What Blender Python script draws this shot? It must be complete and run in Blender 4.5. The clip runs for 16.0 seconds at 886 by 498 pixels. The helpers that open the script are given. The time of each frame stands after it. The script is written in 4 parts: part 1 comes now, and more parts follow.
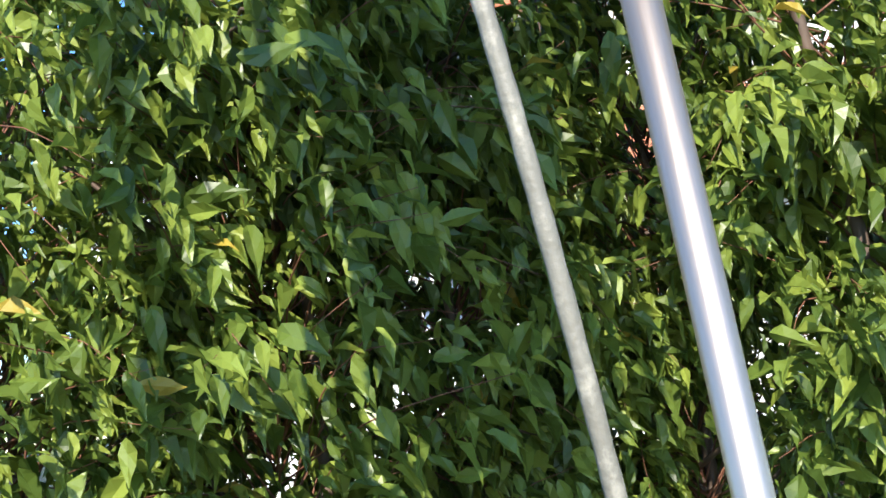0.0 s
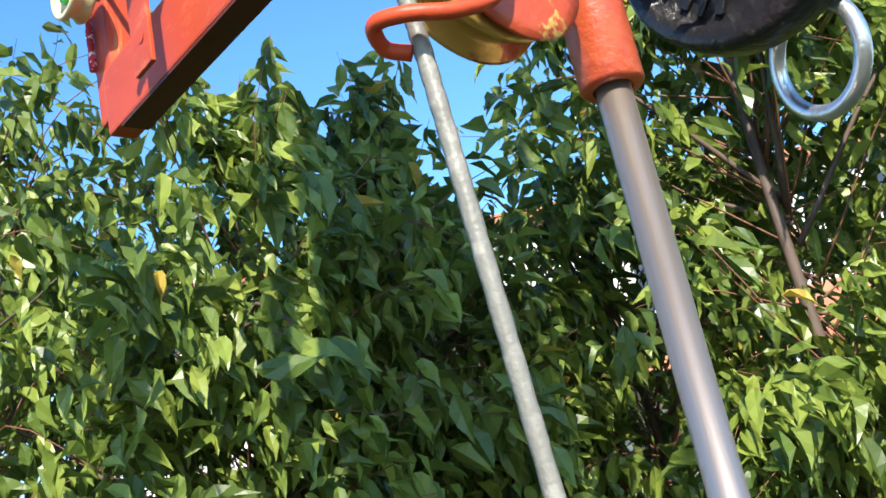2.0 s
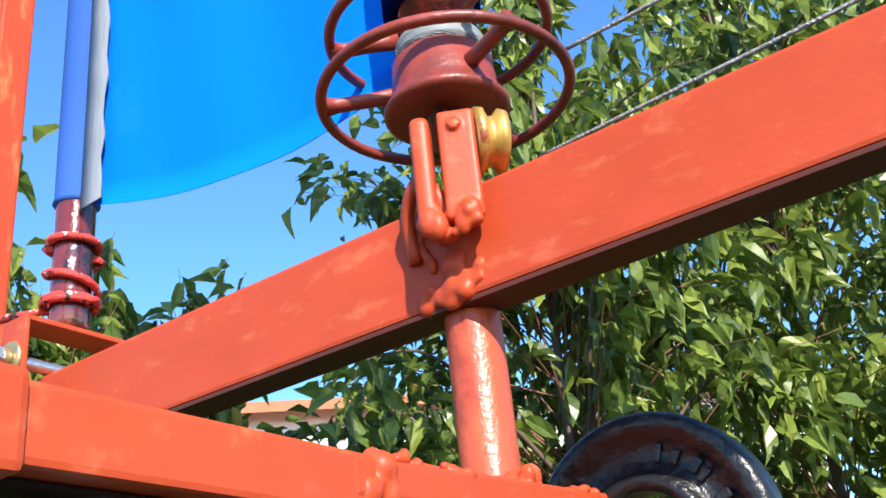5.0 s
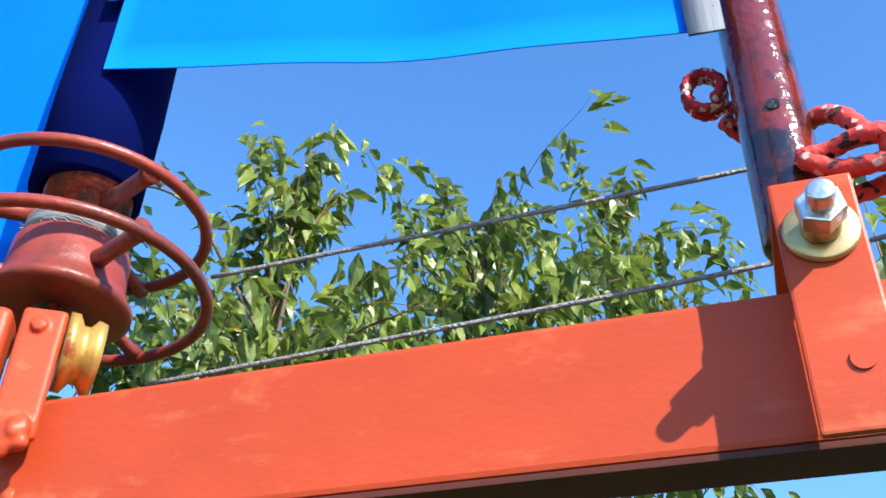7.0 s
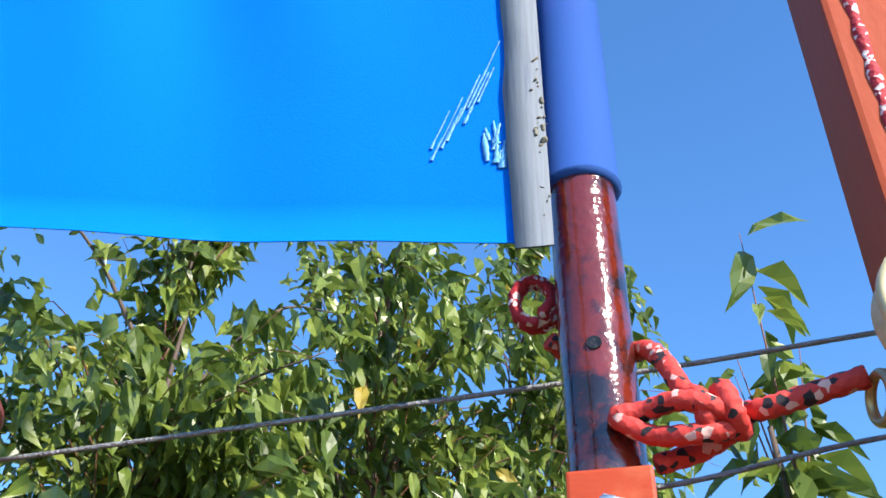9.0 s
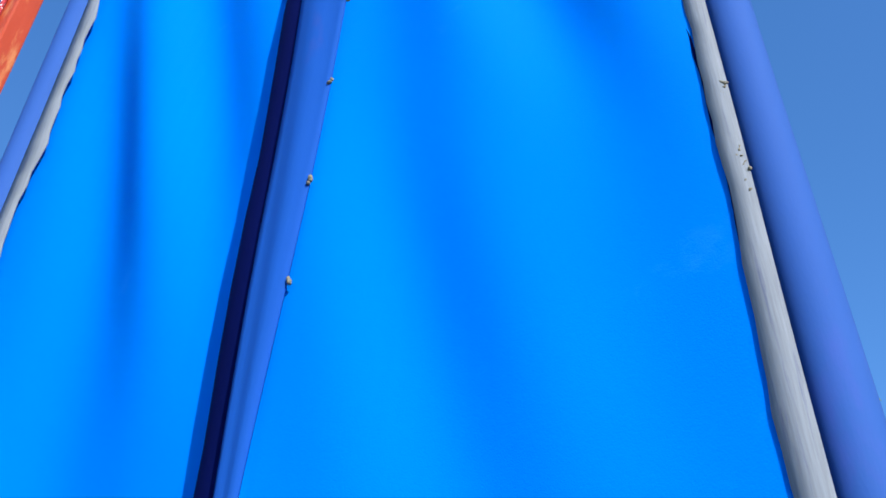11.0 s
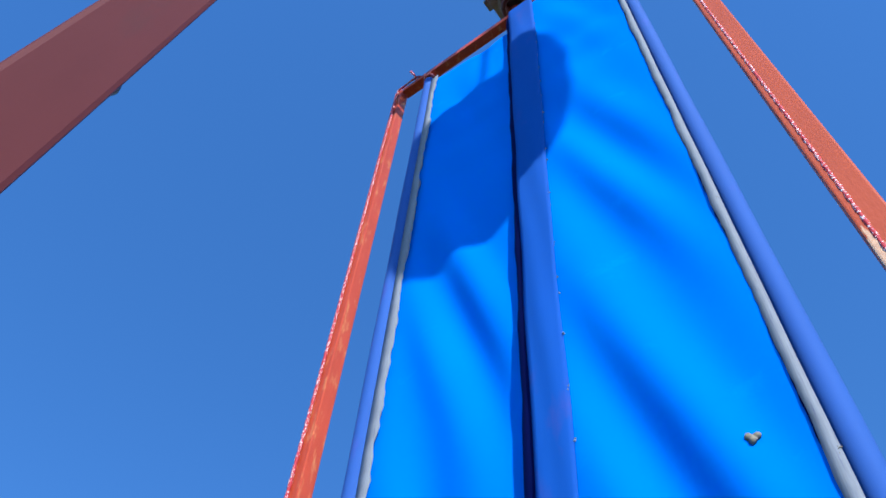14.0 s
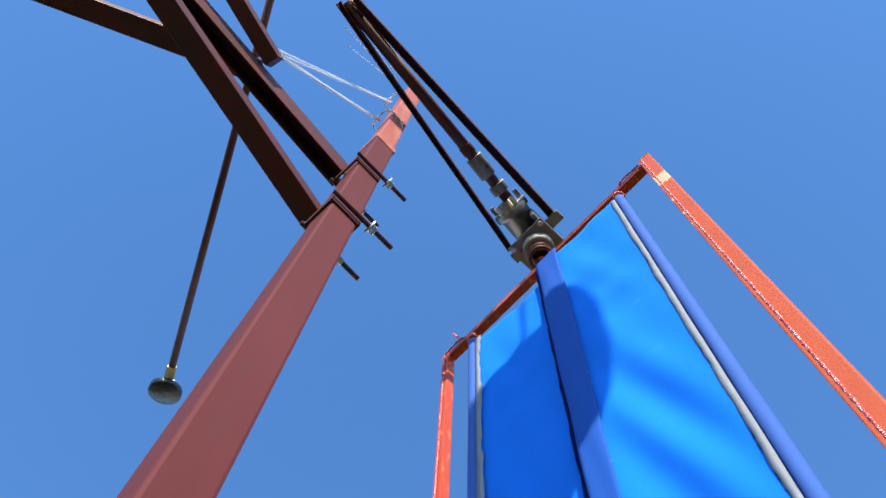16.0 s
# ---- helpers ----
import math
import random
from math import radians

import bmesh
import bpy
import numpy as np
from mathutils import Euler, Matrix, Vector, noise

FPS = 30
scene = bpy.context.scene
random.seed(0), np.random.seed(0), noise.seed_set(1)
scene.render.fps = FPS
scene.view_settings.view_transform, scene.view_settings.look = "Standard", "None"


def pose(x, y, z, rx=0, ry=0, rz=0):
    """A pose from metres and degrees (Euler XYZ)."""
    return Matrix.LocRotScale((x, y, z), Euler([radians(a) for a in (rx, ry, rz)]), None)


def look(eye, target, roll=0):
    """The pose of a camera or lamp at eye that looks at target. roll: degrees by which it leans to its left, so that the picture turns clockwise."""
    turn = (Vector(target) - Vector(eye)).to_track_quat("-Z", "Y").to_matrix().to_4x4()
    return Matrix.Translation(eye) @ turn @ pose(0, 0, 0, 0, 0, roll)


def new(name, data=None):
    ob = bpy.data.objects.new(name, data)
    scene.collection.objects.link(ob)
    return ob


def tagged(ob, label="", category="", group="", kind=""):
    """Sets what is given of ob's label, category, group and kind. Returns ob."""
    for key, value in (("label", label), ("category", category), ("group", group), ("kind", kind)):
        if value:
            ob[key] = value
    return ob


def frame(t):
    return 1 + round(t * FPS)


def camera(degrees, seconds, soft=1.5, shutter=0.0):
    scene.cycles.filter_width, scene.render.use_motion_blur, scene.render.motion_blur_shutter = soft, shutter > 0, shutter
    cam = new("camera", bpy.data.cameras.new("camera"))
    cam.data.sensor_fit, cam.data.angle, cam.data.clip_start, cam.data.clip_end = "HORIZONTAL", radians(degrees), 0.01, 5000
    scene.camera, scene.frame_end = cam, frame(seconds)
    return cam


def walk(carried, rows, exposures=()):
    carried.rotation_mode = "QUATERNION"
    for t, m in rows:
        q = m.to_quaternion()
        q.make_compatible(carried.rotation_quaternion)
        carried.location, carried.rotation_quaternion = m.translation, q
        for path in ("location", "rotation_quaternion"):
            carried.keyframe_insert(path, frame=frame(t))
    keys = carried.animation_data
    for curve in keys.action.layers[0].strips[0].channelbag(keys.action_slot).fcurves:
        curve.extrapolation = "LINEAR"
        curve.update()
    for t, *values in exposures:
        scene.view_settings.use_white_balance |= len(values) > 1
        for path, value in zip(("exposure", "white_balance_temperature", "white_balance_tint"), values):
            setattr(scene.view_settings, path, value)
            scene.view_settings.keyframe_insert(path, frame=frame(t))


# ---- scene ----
cam = camera(47.22, 16.0, soft=1.6)
# seconds, place, yaw, pitch, roll
ROWS = [
    (0.0, 0.2411, -0.3313, 1.1214, 51.19, 6.73, 11.07),
    (0.5, 0.2414, -0.3420, 1.1706, 51.07, 10.10, 11.23),
    (1.0, 0.2297, -0.3470, 1.2207, 50.96, 13.54, 11.33),
    (1.5, 0.2246, -0.3595, 1.2655, 50.63, 16.18, 11.40),
    (2.0, 0.2449, -0.3522, 1.3039, 50.66, 17.98, 11.51),
    (2.5, 0.2366, -0.3456, 1.3152, 50.54, 19.82, 11.69),
    (3.0, 0.2457, -0.3648, 1.3404, 50.57, 21.24, 11.60),
    (3.5, 0.2421, -0.3776, 1.3773, 50.13, 22.72, 10.86),
    (4.0, 0.2420, -0.3947, 1.4273, 48.07, 23.91, 9.62),
    (4.5, 0.2477, -0.4043, 1.4715, 43.30, 25.01, 7.67),
    (5.0, 0.2670, -0.4196, 1.5009, 36.52, 25.70, 5.68),
    (5.2, 0.2696, -0.4077, 1.5180, 34.05, 26.55, 4.92),
    (7.3, 0.3361, -0.3519, 1.5543, 15.60, 36.90, -1.29),
    (7.5, 0.3455, -0.3518, 1.5574, 14.48, 37.12, -1.16),
    (7.7, 0.3493, -0.3520, 1.5570, 13.22, 37.53, -0.65),
    (8.0, 0.3678, -0.3535, 1.5579, 12.07, 37.65, -0.28),
    (8.2, 0.3825, -0.3434, 1.5651, 10.71, 37.82, -0.99),
    (10.3, 0.3548, -0.4336, 1.7957, 20.01, 35.02, 0.45),
    (10.5, 0.3564, -0.4459, 1.8056, 21.39, 36.64, -0.01),
    (11.0, 0.3621, -0.4711, 1.8280, 25.12, 41.34, -0.74),
    (11.5, 0.3733, -0.4968, 1.8480, 29.40, 45.91, -1.54),
    (12.0, 0.3785, -0.5310, 1.8783, 32.08, 49.68, -1.98),
    (12.5, 0.3917, -0.5951, 1.8633, 33.79, 53.44, -1.93),
    (13.0, 0.4235, -0.6611, 1.8779, 34.83, 55.54, -2.60),
    (13.5, 0.4265, -0.6969, 1.8894, 35.35, 59.27, -2.78),
    (14.0, 0.4296, -0.7360, 1.8870, 36.33, 62.94, -2.61),
    (14.5, 0.4639, -0.7672, 1.8816, 39.04, 66.04, -2.58),
    (15.0, 0.4830, -0.7878, 1.8839, 40.71, 69.09, -2.63),
    (15.5, 0.5042, -0.8237, 1.8774, 43.44, 71.96, -2.26),
    (16.0, 0.5395, -0.8725, 1.8470, 46.59, 74.79, -1.50),
]
walk(cam, [(t, pose(x, y, z, 90 + pitch, roll, yaw)) for t, x, y, z, yaw, pitch, roll in ROWS],
     exposures=[(0.0, 1.02, 6500, 10), (0.5, 1.15, 6500, 10), (2.0, 1.05, 6500, 10), (3.5, 0.92, 6500, 10), (5.0, 0.95, 6500, 10), (8.0, 1.0, 6500, 10), (10.3, 0.5, 6400, 10), (12.5, 0.46, 5750, 10), (14.0, 0.46, 5700, 10),
                (14.6, 0.54, 6200, 10), (15.4, 0.72, 6600, 10), (16.0, 0.86, 6900, 10)])

# ---- world, sun, exposure ----
SUN_AZ, SUN_EL = radians(129), radians(35)      # clockwise from +y
to_sun = Vector((math.sin(SUN_AZ) * math.cos(SUN_EL), math.cos(SUN_AZ) * math.cos(SUN_EL), math.sin(SUN_EL)))
world = bpy.data.worlds.new("sky")
scene.world = world
world.use_nodes = True
wn = world.node_tree
sky = wn.nodes.new("ShaderNodeTexSky")
sky.sky_type, sky.sun_disc = "NISHITA", False
sky.sun_elevation, sky.sun_rotation = SUN_EL, SUN_AZ
sky.altitude, sky.air_density, sky.dust_density, sky.ozone_density = 300, 1.0, 0.28, 3.6
bg = wn.nodes["Background"]
bg.inputs["Strength"].default_value = 0.20
tone = wn.nodes.new("ShaderNodeHueSaturation")
tone.inputs["Saturation"].default_value = 1.20
tone.inputs["Hue"].default_value = 0.503
wn.links.new(sky.outputs[0], tone.inputs["Color"])
wn.links.new(tone.outputs[0], bg.inputs[0])
sun = new("sun", bpy.data.lights.new("sun", "SUN"))
sun.data.energy, sun.data.angle, sun.data.color = 4.8, radians(0.5), (1.0, 0.93, 0.82)
sun.matrix_world = look(to_sun * 50, (0, 0, 0))


# ---- materials ----
def mat(name, base, rough=0.5, metal=0.0, vary=0.25, scale=30.0, bump=0.15, fine=400.0, other=None, mask=(0.52, 0.62), mask_scale=18.0,
        other_rough=None, translucent=0.0, per_object=0.0, stretch=(1, 1, 1), bump_dist=0.002, coat=0.0, spec=0.5, mask_rough=0.65):
    m = bpy.data.materials.new(name)
    m.use_nodes = True
    t = m.node_tree
    n, l = t.nodes, t.links
    b = n["Principled BSDF"]
    tc = n.new("ShaderNodeTexCoord")
    mp = n.new("ShaderNodeMapping")
    mp.inputs["Scale"].default_value = stretch
    l.new(tc.outputs["Object"], mp.inputs["Vector"])
    big = n.new("ShaderNodeTexNoise")
    big.inputs["Scale"].default_value, big.inputs["Detail"].default_value = scale, 5
    small = n.new("ShaderNodeTexNoise")
    small.inputs["Scale"].default_value, small.inputs["Detail"].default_value = fine, 3
    for q in (big, small):
        l.new(mp.outputs[0], q.inputs["Vector"])
    mix = n.new("ShaderNodeMix")
    mix.data_type = "RGBA"
    dark = [c * (1 - vary) for c in base]
    lite = [min(1, c * (1 + vary * 0.8)) for c in base]
    mix.inputs[6].default_value, mix.inputs[7].default_value = (*dark, 1), (*lite, 1)
    l.new(big.outputs["Fac"], mix.inputs[0])
    col = mix.outputs[2]
    b.inputs["Roughness"].default_value = rough
    if other:
        nz = n.new("ShaderNodeTexNoise")
        nz.inputs["Scale"].default_value, nz.inputs["Detail"].default_value, nz.inputs["Roughness"].default_value = mask_scale, 8, mask_rough
        l.new(mp.outputs[0], nz.inputs["Vector"])
        ramp = n.new("ShaderNodeMapRange")
        ramp.inputs[1].default_value, ramp.inputs[2].default_value = mask
        l.new(nz.outputs["Fac"], ramp.inputs[0])
        mx = n.new("ShaderNodeMix")
        mx.data_type = "RGBA"
        l.new(ramp.outputs[0], mx.inputs[0])
        l.new(col, mx.inputs[6])
        mx.inputs[7].default_value = (*other, 1)
        col = mx.outputs[2]
        if other_rough is not None:
            mr = n.new("ShaderNodeMapRange")
            mr.inputs[3].default_value, mr.inputs[4].default_value = rough, other_rough
            l.new(ramp.outputs[0], mr.inputs[0])
            l.new(mr.outputs[0], b.inputs["Roughness"])
    if per_object:
        oi = n.new("ShaderNodeObjectInfo")
        geo = n.new("ShaderNodeNewGeometry")
        add = n.new("ShaderNodeMath")
        add.operation = "ADD"
        l.new(oi.outputs["Random"], add.inputs[0])
        l.new(geo.outputs["Random Per Island"], add.inputs[1])
        fr = n.new("ShaderNodeMath")
        fr.operation = "FRACT"
        l.new(add.outputs[0], fr.inputs[0])
        hs = n.new("ShaderNodeHueSaturation")
        mr = n.new("ShaderNodeMapRange")
        mr.inputs[3].default_value, mr.inputs[4].default_value = 1 - per_object, 1 + per_object
        l.new(fr.outputs[0], mr.inputs[0])
        l.new(mr.outputs[0], hs.inputs["Value"])
        mh = n.new("ShaderNodeMapRange")
        mh.inputs[3].default_value, mh.inputs[4].default_value = 0.515, 0.47
        l.new(fr.outputs[0], mh.inputs[0])
        l.new(mh.outputs[0], hs.inputs["Hue"])
        l.new(col, hs.inputs["Color"])
        col = hs.outputs[0]
    l.new(col, b.inputs["Base Color"])
    b.inputs["Metallic"].default_value = metal
    b.inputs["Coat Weight"].default_value = coat
    b.inputs["Specular IOR Level"].default_value = spec
    bp = n.new("ShaderNodeBump")
    bp.inputs["Strength"].default_value, bp.inputs["Distance"].default_value = bump, bump_dist
    sm = n.new("ShaderNodeMath")
    sm.operation = "ADD"
    l.new(big.outputs["Fac"], sm.inputs[0])
    l.new(small.outputs["Fac"], sm.inputs[1])
    l.new(sm.outputs[0], bp.inputs["Height"])
    l.new(bp.outputs[0], b.inputs["Normal"])
    if translucent:
        tr = n.new("ShaderNodeBsdfTranslucent")
        l.new(col, tr.inputs["Color"])
        ms = n.new("ShaderNodeMixShader")
        ms.inputs[0].default_value = translucent
        l.new(b.outputs[0], ms.inputs[1])
        l.new(tr.outputs[0], ms.inputs[2])
        l.new(ms.outputs[0], n["Material Output"].inputs["Surface"])
    return m


def rope_mat(name, axis_scale, base, fleck, dark):
    """Braided cord: flecks that run along it in short dashes."""
    m = bpy.data.materials.new(name)
    m.use_nodes = True
    n, l = m.node_tree.nodes, m.node_tree.links
    b = n["Principled BSDF"]
    b.inputs["Roughness"].default_value = 0.75
    tc = n.new("ShaderNodeTexCoord")
    v = n.new("ShaderNodeTexVoronoi")
    v.inputs["Scale"].default_value = axis_scale
    l.new(tc.outputs["Object"], v.inputs["Vector"])
    ramp = n.new("ShaderNodeValToRGB")
    e = ramp.color_ramp.elements
    ramp.color_ramp.interpolation = "CONSTANT"
    e[0].position, e[0].color = 0.0, (*base, 1)
    e[1].position, e[1].color = 0.80, (*fleck, 1)
    k = e.new(0.88)
    k.color = (*dark, 1)
    sep = n.new("ShaderNodeSeparateColor")
    l.new(v.outputs["Color"], sep.inputs[0])
    l.new(sep.outputs[0], ramp.inputs[0])
    l.new(ramp.outputs[0], b.inputs["Base Color"])
    bp = n.new("ShaderNodeBump")
    bp.inputs["Strength"].default_value, bp.inputs["Distance"].default_value = 0.6, 0.001
    l.new(v.outputs["Distance"], bp.inputs["Height"])
    l.new(bp.outputs[0], b.inputs["Normal"])
    return m


RED = (0.47, 0.063, 0.021)
M_RED = mat("red_paint", RED, 0.42, vary=0.22, scale=16, bump=0.10, fine=220, stretch=(1, 2, 2), other=(0.56, 0.13, 0.055), mask=(0.56, 0.72), mask_scale=26, spec=0.25)
M_POST = mat("red_paint_on_posts", RED, 0.45, vary=0.22, scale=16, bump=0.25, fine=220, stretch=(3, 3, 0.6), other=(0.58, 0.20, 0.07), mask=(0.54, 0.68), mask_scale=22, spec=0.25)
M_PEEL = mat("peeling_red_paint", (0.46, 0.085, 0.035), 0.6, spec=0.2, vary=0.2, scale=16, bump=0.12, fine=160, stretch=(1, 1, 0.35), other=(0.66, 0.40, 0.25), mask=(0.560, 0.566), mask_scale=6, bump_dist=0.004, mask_rough=0.48)
# the post's red darkened for the shade it stands in; also on board poles
M_SHADED_RED = mat("shaded_red_primer", (0.110, 0.025, 0.024), 0.65, spec=0.12, vary=0.18, scale=9, bump=0.08, fine=150, stretch=(1.5, 1.5, 0.3), other=(0.075, 0.030, 0.028), mask=(0.55, 0.7), mask_scale=5)
# lighter copy of the post's red, for the sunlit length above its joint
M_HEAD = mat("sunlit_red_primer", (0.34, 0.095, 0.068), 0.6, spec=0.15, vary=0.2, scale=9, bump=0.1, fine=150, stretch=(1.5, 1.5, 0.3), other=(0.42, 0.16, 0.11), mask=(0.52, 0.68), mask_scale=6)
# also put where shade falls: the beam's underside and the arm's lip
M_DARKRED = mat("brown_red_paint_and_shade", (0.10, 0.026, 0.018), 0.5, vary=0.3, scale=14, bump=0.2, fine=150, other=(0.05, 0.03, 0.02), mask=(0.5, 0.7), mask_scale=9, spec=0.2)
M_WET = mat("glossy_brown_varnish", (0.17, 0.022, 0.010), 0.12, vary=0.5, scale=26, bump=0.5, fine=160, other=(0.02, 0.012, 0.012), mask=(0.47, 0.6), mask_scale=40, coat=0.8)
M_ORANGE = mat("red_oxide_tube_paint", (0.50, 0.085, 0.030), 0.36, vary=0.28, scale=34, bump=0.35, fine=240, other=(0.34, 0.045, 0.02), mask=(0.50, 0.66), mask_scale=30)
M_CHIP = mat("chipped_red_paint_on_yellow_zinc", (0.52, 0.075, 0.026), 0.4, vary=0.25, scale=40, bump=0.35, fine=220, other=(0.58, 0.36, 0.09), mask=(0.58, 0.60), mask_scale=28)
M_STEEL = mat("polished_steel", (0.60, 0.50, 0.40), 0.38, 0.9, vary=0.08, scale=60, bump=0.05, fine=500, stretch=(1, 1, 0.05))
M_ZINC = mat("zinc_plated_steel", (0.62, 0.63, 0.62), 0.3, 0.9, vary=0.15, scale=70, bump=0.15, fine=300, other=(0.35, 0.34, 0.30), mask=(0.55, 0.7), mask_scale=60, other_rough=0.6)
M_BRASS = mat("yellow_passivated_steel", (0.58, 0.42, 0.19), 0.36, 0.75, vary=0.2, scale=50, bump=0.1, fine=300, other=(0.35, 0.30, 0.18), mask=(0.5, 0.7), mask_scale=40)
M_YELLOW = mat("worn_yellow_zinc", (0.62, 0.37, 0.09), 0.36, 0.55, vary=0.25, scale=50, bump=0.2, fine=300, other=(0.42, 0.09, 0.04), mask=(0.57, 0.62), mask_scale=34)
M_CREAM = mat("cream_plastic", (0.62, 0.53, 0.30), 0.4, vary=0.15, scale=40, bump=0.1, fine=300, other=(0.40, 0.29, 0.10), mask=(0.55, 0.75), mask_scale=40)
M_IRON = mat("black_painted_cast_iron", (0.013, 0.012, 0.012), 0.34, vary=0.4, scale=40, bump=0.7, fine=130, other=(0.10, 0.095, 0.09), mask=(0.62, 0.72), mask_scale=45, bump_dist=0.003, coat=0.12, spec=0.4)
M_WIRE = mat("grey_wire_rope", (0.28, 0.28, 0.28), 0.5, 0.3, vary=0.5, scale=300, bump=0.6, fine=600)
M_CABLE = mat("pale_coated_cable", (0.20, 0.19, 0.155), 0.45, vary=0.3, scale=90, bump=0.25, fine=400, other=(0.34, 0.32, 0.26), mask=(0.52, 0.66), mask_scale=60)
M_TAPE = mat("grey_tape", (0.22, 0.24, 0.25), 0.6, vary=0.3, scale=60, bump=0.6, fine=200, stretch=(0.4, 0.4, 3))
M_GALV = mat("weathered_aluminium", (0.25, 0.23, 0.20), 0.4, 0.7, vary=0.3, scale=40, bump=0.4, fine=200, other=(0.10, 0.075, 0.05), mask=(0.55, 0.7), mask_scale=30)
M_SAIL = mat("azure_sailcloth", (0.0, 0.205, 0.84), 0.85, vary=0.05, scale=5, bump=0.12, fine=900, translucent=0.18, other=(0.01, 0.245, 0.88), mask=(0.62, 0.75), mask_scale=9, spec=0.08)
M_SLEEVE = mat("faded_blue_sleeve_cloth", (0.032, 0.100, 0.36), 0.8, vary=0.10, scale=14, bump=0.05, fine=700, stretch=(1, 1, 0.3), other=(0.055, 0.095, 0.40), mask=(0.58, 0.75), mask_scale=18, spec=0.15)
M_STRIP = mat("faded_blue_strip_cloth", (0.009, 0.078, 0.37), 0.8, vary=0.12, scale=14, bump=0.05, fine=700, stretch=(1, 1, 0.3), other=(0.035, 0.07, 0.33), mask=(0.58, 0.75), mask_scale=18, spec=0.1)
# navy deepened to hold the shade on the sleeve and along the tape
M_NAVY = mat("navy_cloth_with_shade", (0.001, 0.004, 0.062), 0.9, vary=0.2, scale=14, bump=0.06, fine=700, stretch=(1, 1, 0.3), spec=0.04)
# near-black that paints the shade below the support arm
M_ARM_SHADE = mat("near_black_arm_shade", (0.020, 0.007, 0.005), 0.7, vary=0.4, scale=25, bump=0.3, fine=120, spec=0.12)
M_SEAM = mat("grey_seam_tape", (0.21, 0.235, 0.27), 0.75, vary=0.35, scale=110, bump=0.12, fine=500, stretch=(6, 2, 0.25), other=(0.13, 0.15, 0.22), mask=(0.56, 0.68), mask_scale=50, spec=0.25)
M_GLUE = mat("dried_pale_glue", (0.10, 0.36, 0.70), 0.5, vary=0.2, scale=60, bump=0.3, fine=300)
M_DRUM = mat("brick_red_drum_paint", (0.27, 0.042, 0.026), 0.42, vary=0.3, scale=30, bump=0.3, fine=200, other=(0.12, 0.03, 0.022), mask=(0.52, 0.68), mask_scale=22)
M_CRUST = mat("brown_glue_crust", (0.20, 0.18, 0.13), 0.8, vary=0.4, scale=90, bump=0.8, fine=200)
M_ROPE = rope_mat("red_flecked_rope", 330, (0.60, 0.045, 0.035), (0.75, 0.45, 0.40), (0.02, 0.015, 0.02))
M_CORD = rope_mat("red_white_cord", 420, (0.42, 0.018, 0.03), (0.85, 0.72, 0.70), (0.70, 0.55, 0.55))
M_NYLON = mat("clear_nylon_line", (0.75, 0.78, 0.80), 0.2, vary=0.1, scale=40, bump=0.1, fine=200)
M_GREEN = mat("green_sticker", (0.05, 0.50, 0.04), 0.4, vary=0.15, scale=80, bump=0.05, fine=200)
M_LEAF = mat("fruit_tree_leaf", (0.165, 0.242, 0.042), 0.36, vary=0.25, scale=9, bump=0.25, fine=120, translucent=0.36, per_object=0.55)
M_LEAF_Y = mat("yellowed_leaf", (0.44, 0.33, 0.05), 0.5, vary=0.3, scale=20, bump=0.2, fine=120, translucent=0.3)
M_BARK = mat("young_cherry_bark", (0.11, 0.075, 0.055), 0.7, vary=0.4, scale=20, bump=0.7, fine=120, stretch=(1, 1, 0.4))
M_TWIG = mat("reddish_twig_bark", (0.20, 0.085, 0.05), 0.6, vary=0.3, scale=40, bump=0.4, fine=200)
M_GRASS = mat("garden_grass", (0.026, 0.038, 0.012), 0.9, vary=0.45, scale=0.9, bump=0.8, fine=30, other=(0.04, 0.03, 0.018), mask=(0.5, 0.65), mask_scale=0.5, bump_dist=0.02)
M_WHITEWASH = mat("white_lime_render", (0.78, 0.77, 0.74), 0.85, vary=0.08, scale=1.5, bump=0.3, fine=25, other=(0.60, 0.58, 0.54), mask=(0.6, 0.75), mask_scale=0.8, bump_dist=0.01)
M_BRICK = mat("orange_brick", (0.46, 0.17, 0.075), 0.85, vary=0.25, scale=14, bump=0.5, fine=60, per_object=0.2)
M_MORTAR = mat("lime_mortar", (0.42, 0.38, 0.32), 0.9, vary=0.2, scale=12, bump=0.4, fine=60)
M_TILE = mat("clay_roof_tile", (0.50, 0.17, 0.08), 0.8, vary=0.25, scale=8, bump=0.5, fine=40, per_object=0.2)
M_GLASS = mat("dark_window_glass", (0.03, 0.035, 0.04), 0.06, vary=0.1, scale=2, bump=0.02, fine=10)


# ---- mesh helpers ----
def part(name, bm, material, parent=None, label="", smooth=False):
    me = bpy.data.meshes.new(name)
    bm.normal_update()
    bm.to_mesh(me)
    bm.free()
    if smooth:
        for p in me.polygons:
            p.use_smooth = True
    me.materials.append(material)
    ob = new(name, me)
    if parent:
        ob.parent = parent
    if label:
        ob["label"] = label
    return ob


def thing(name, label, category, at=(0, 0, 0), group="", kind=""):
    ob = new(name)
    ob.empty_display_size = 0.05
    ob.location = at
    return tagged(ob, label, category, group, kind)


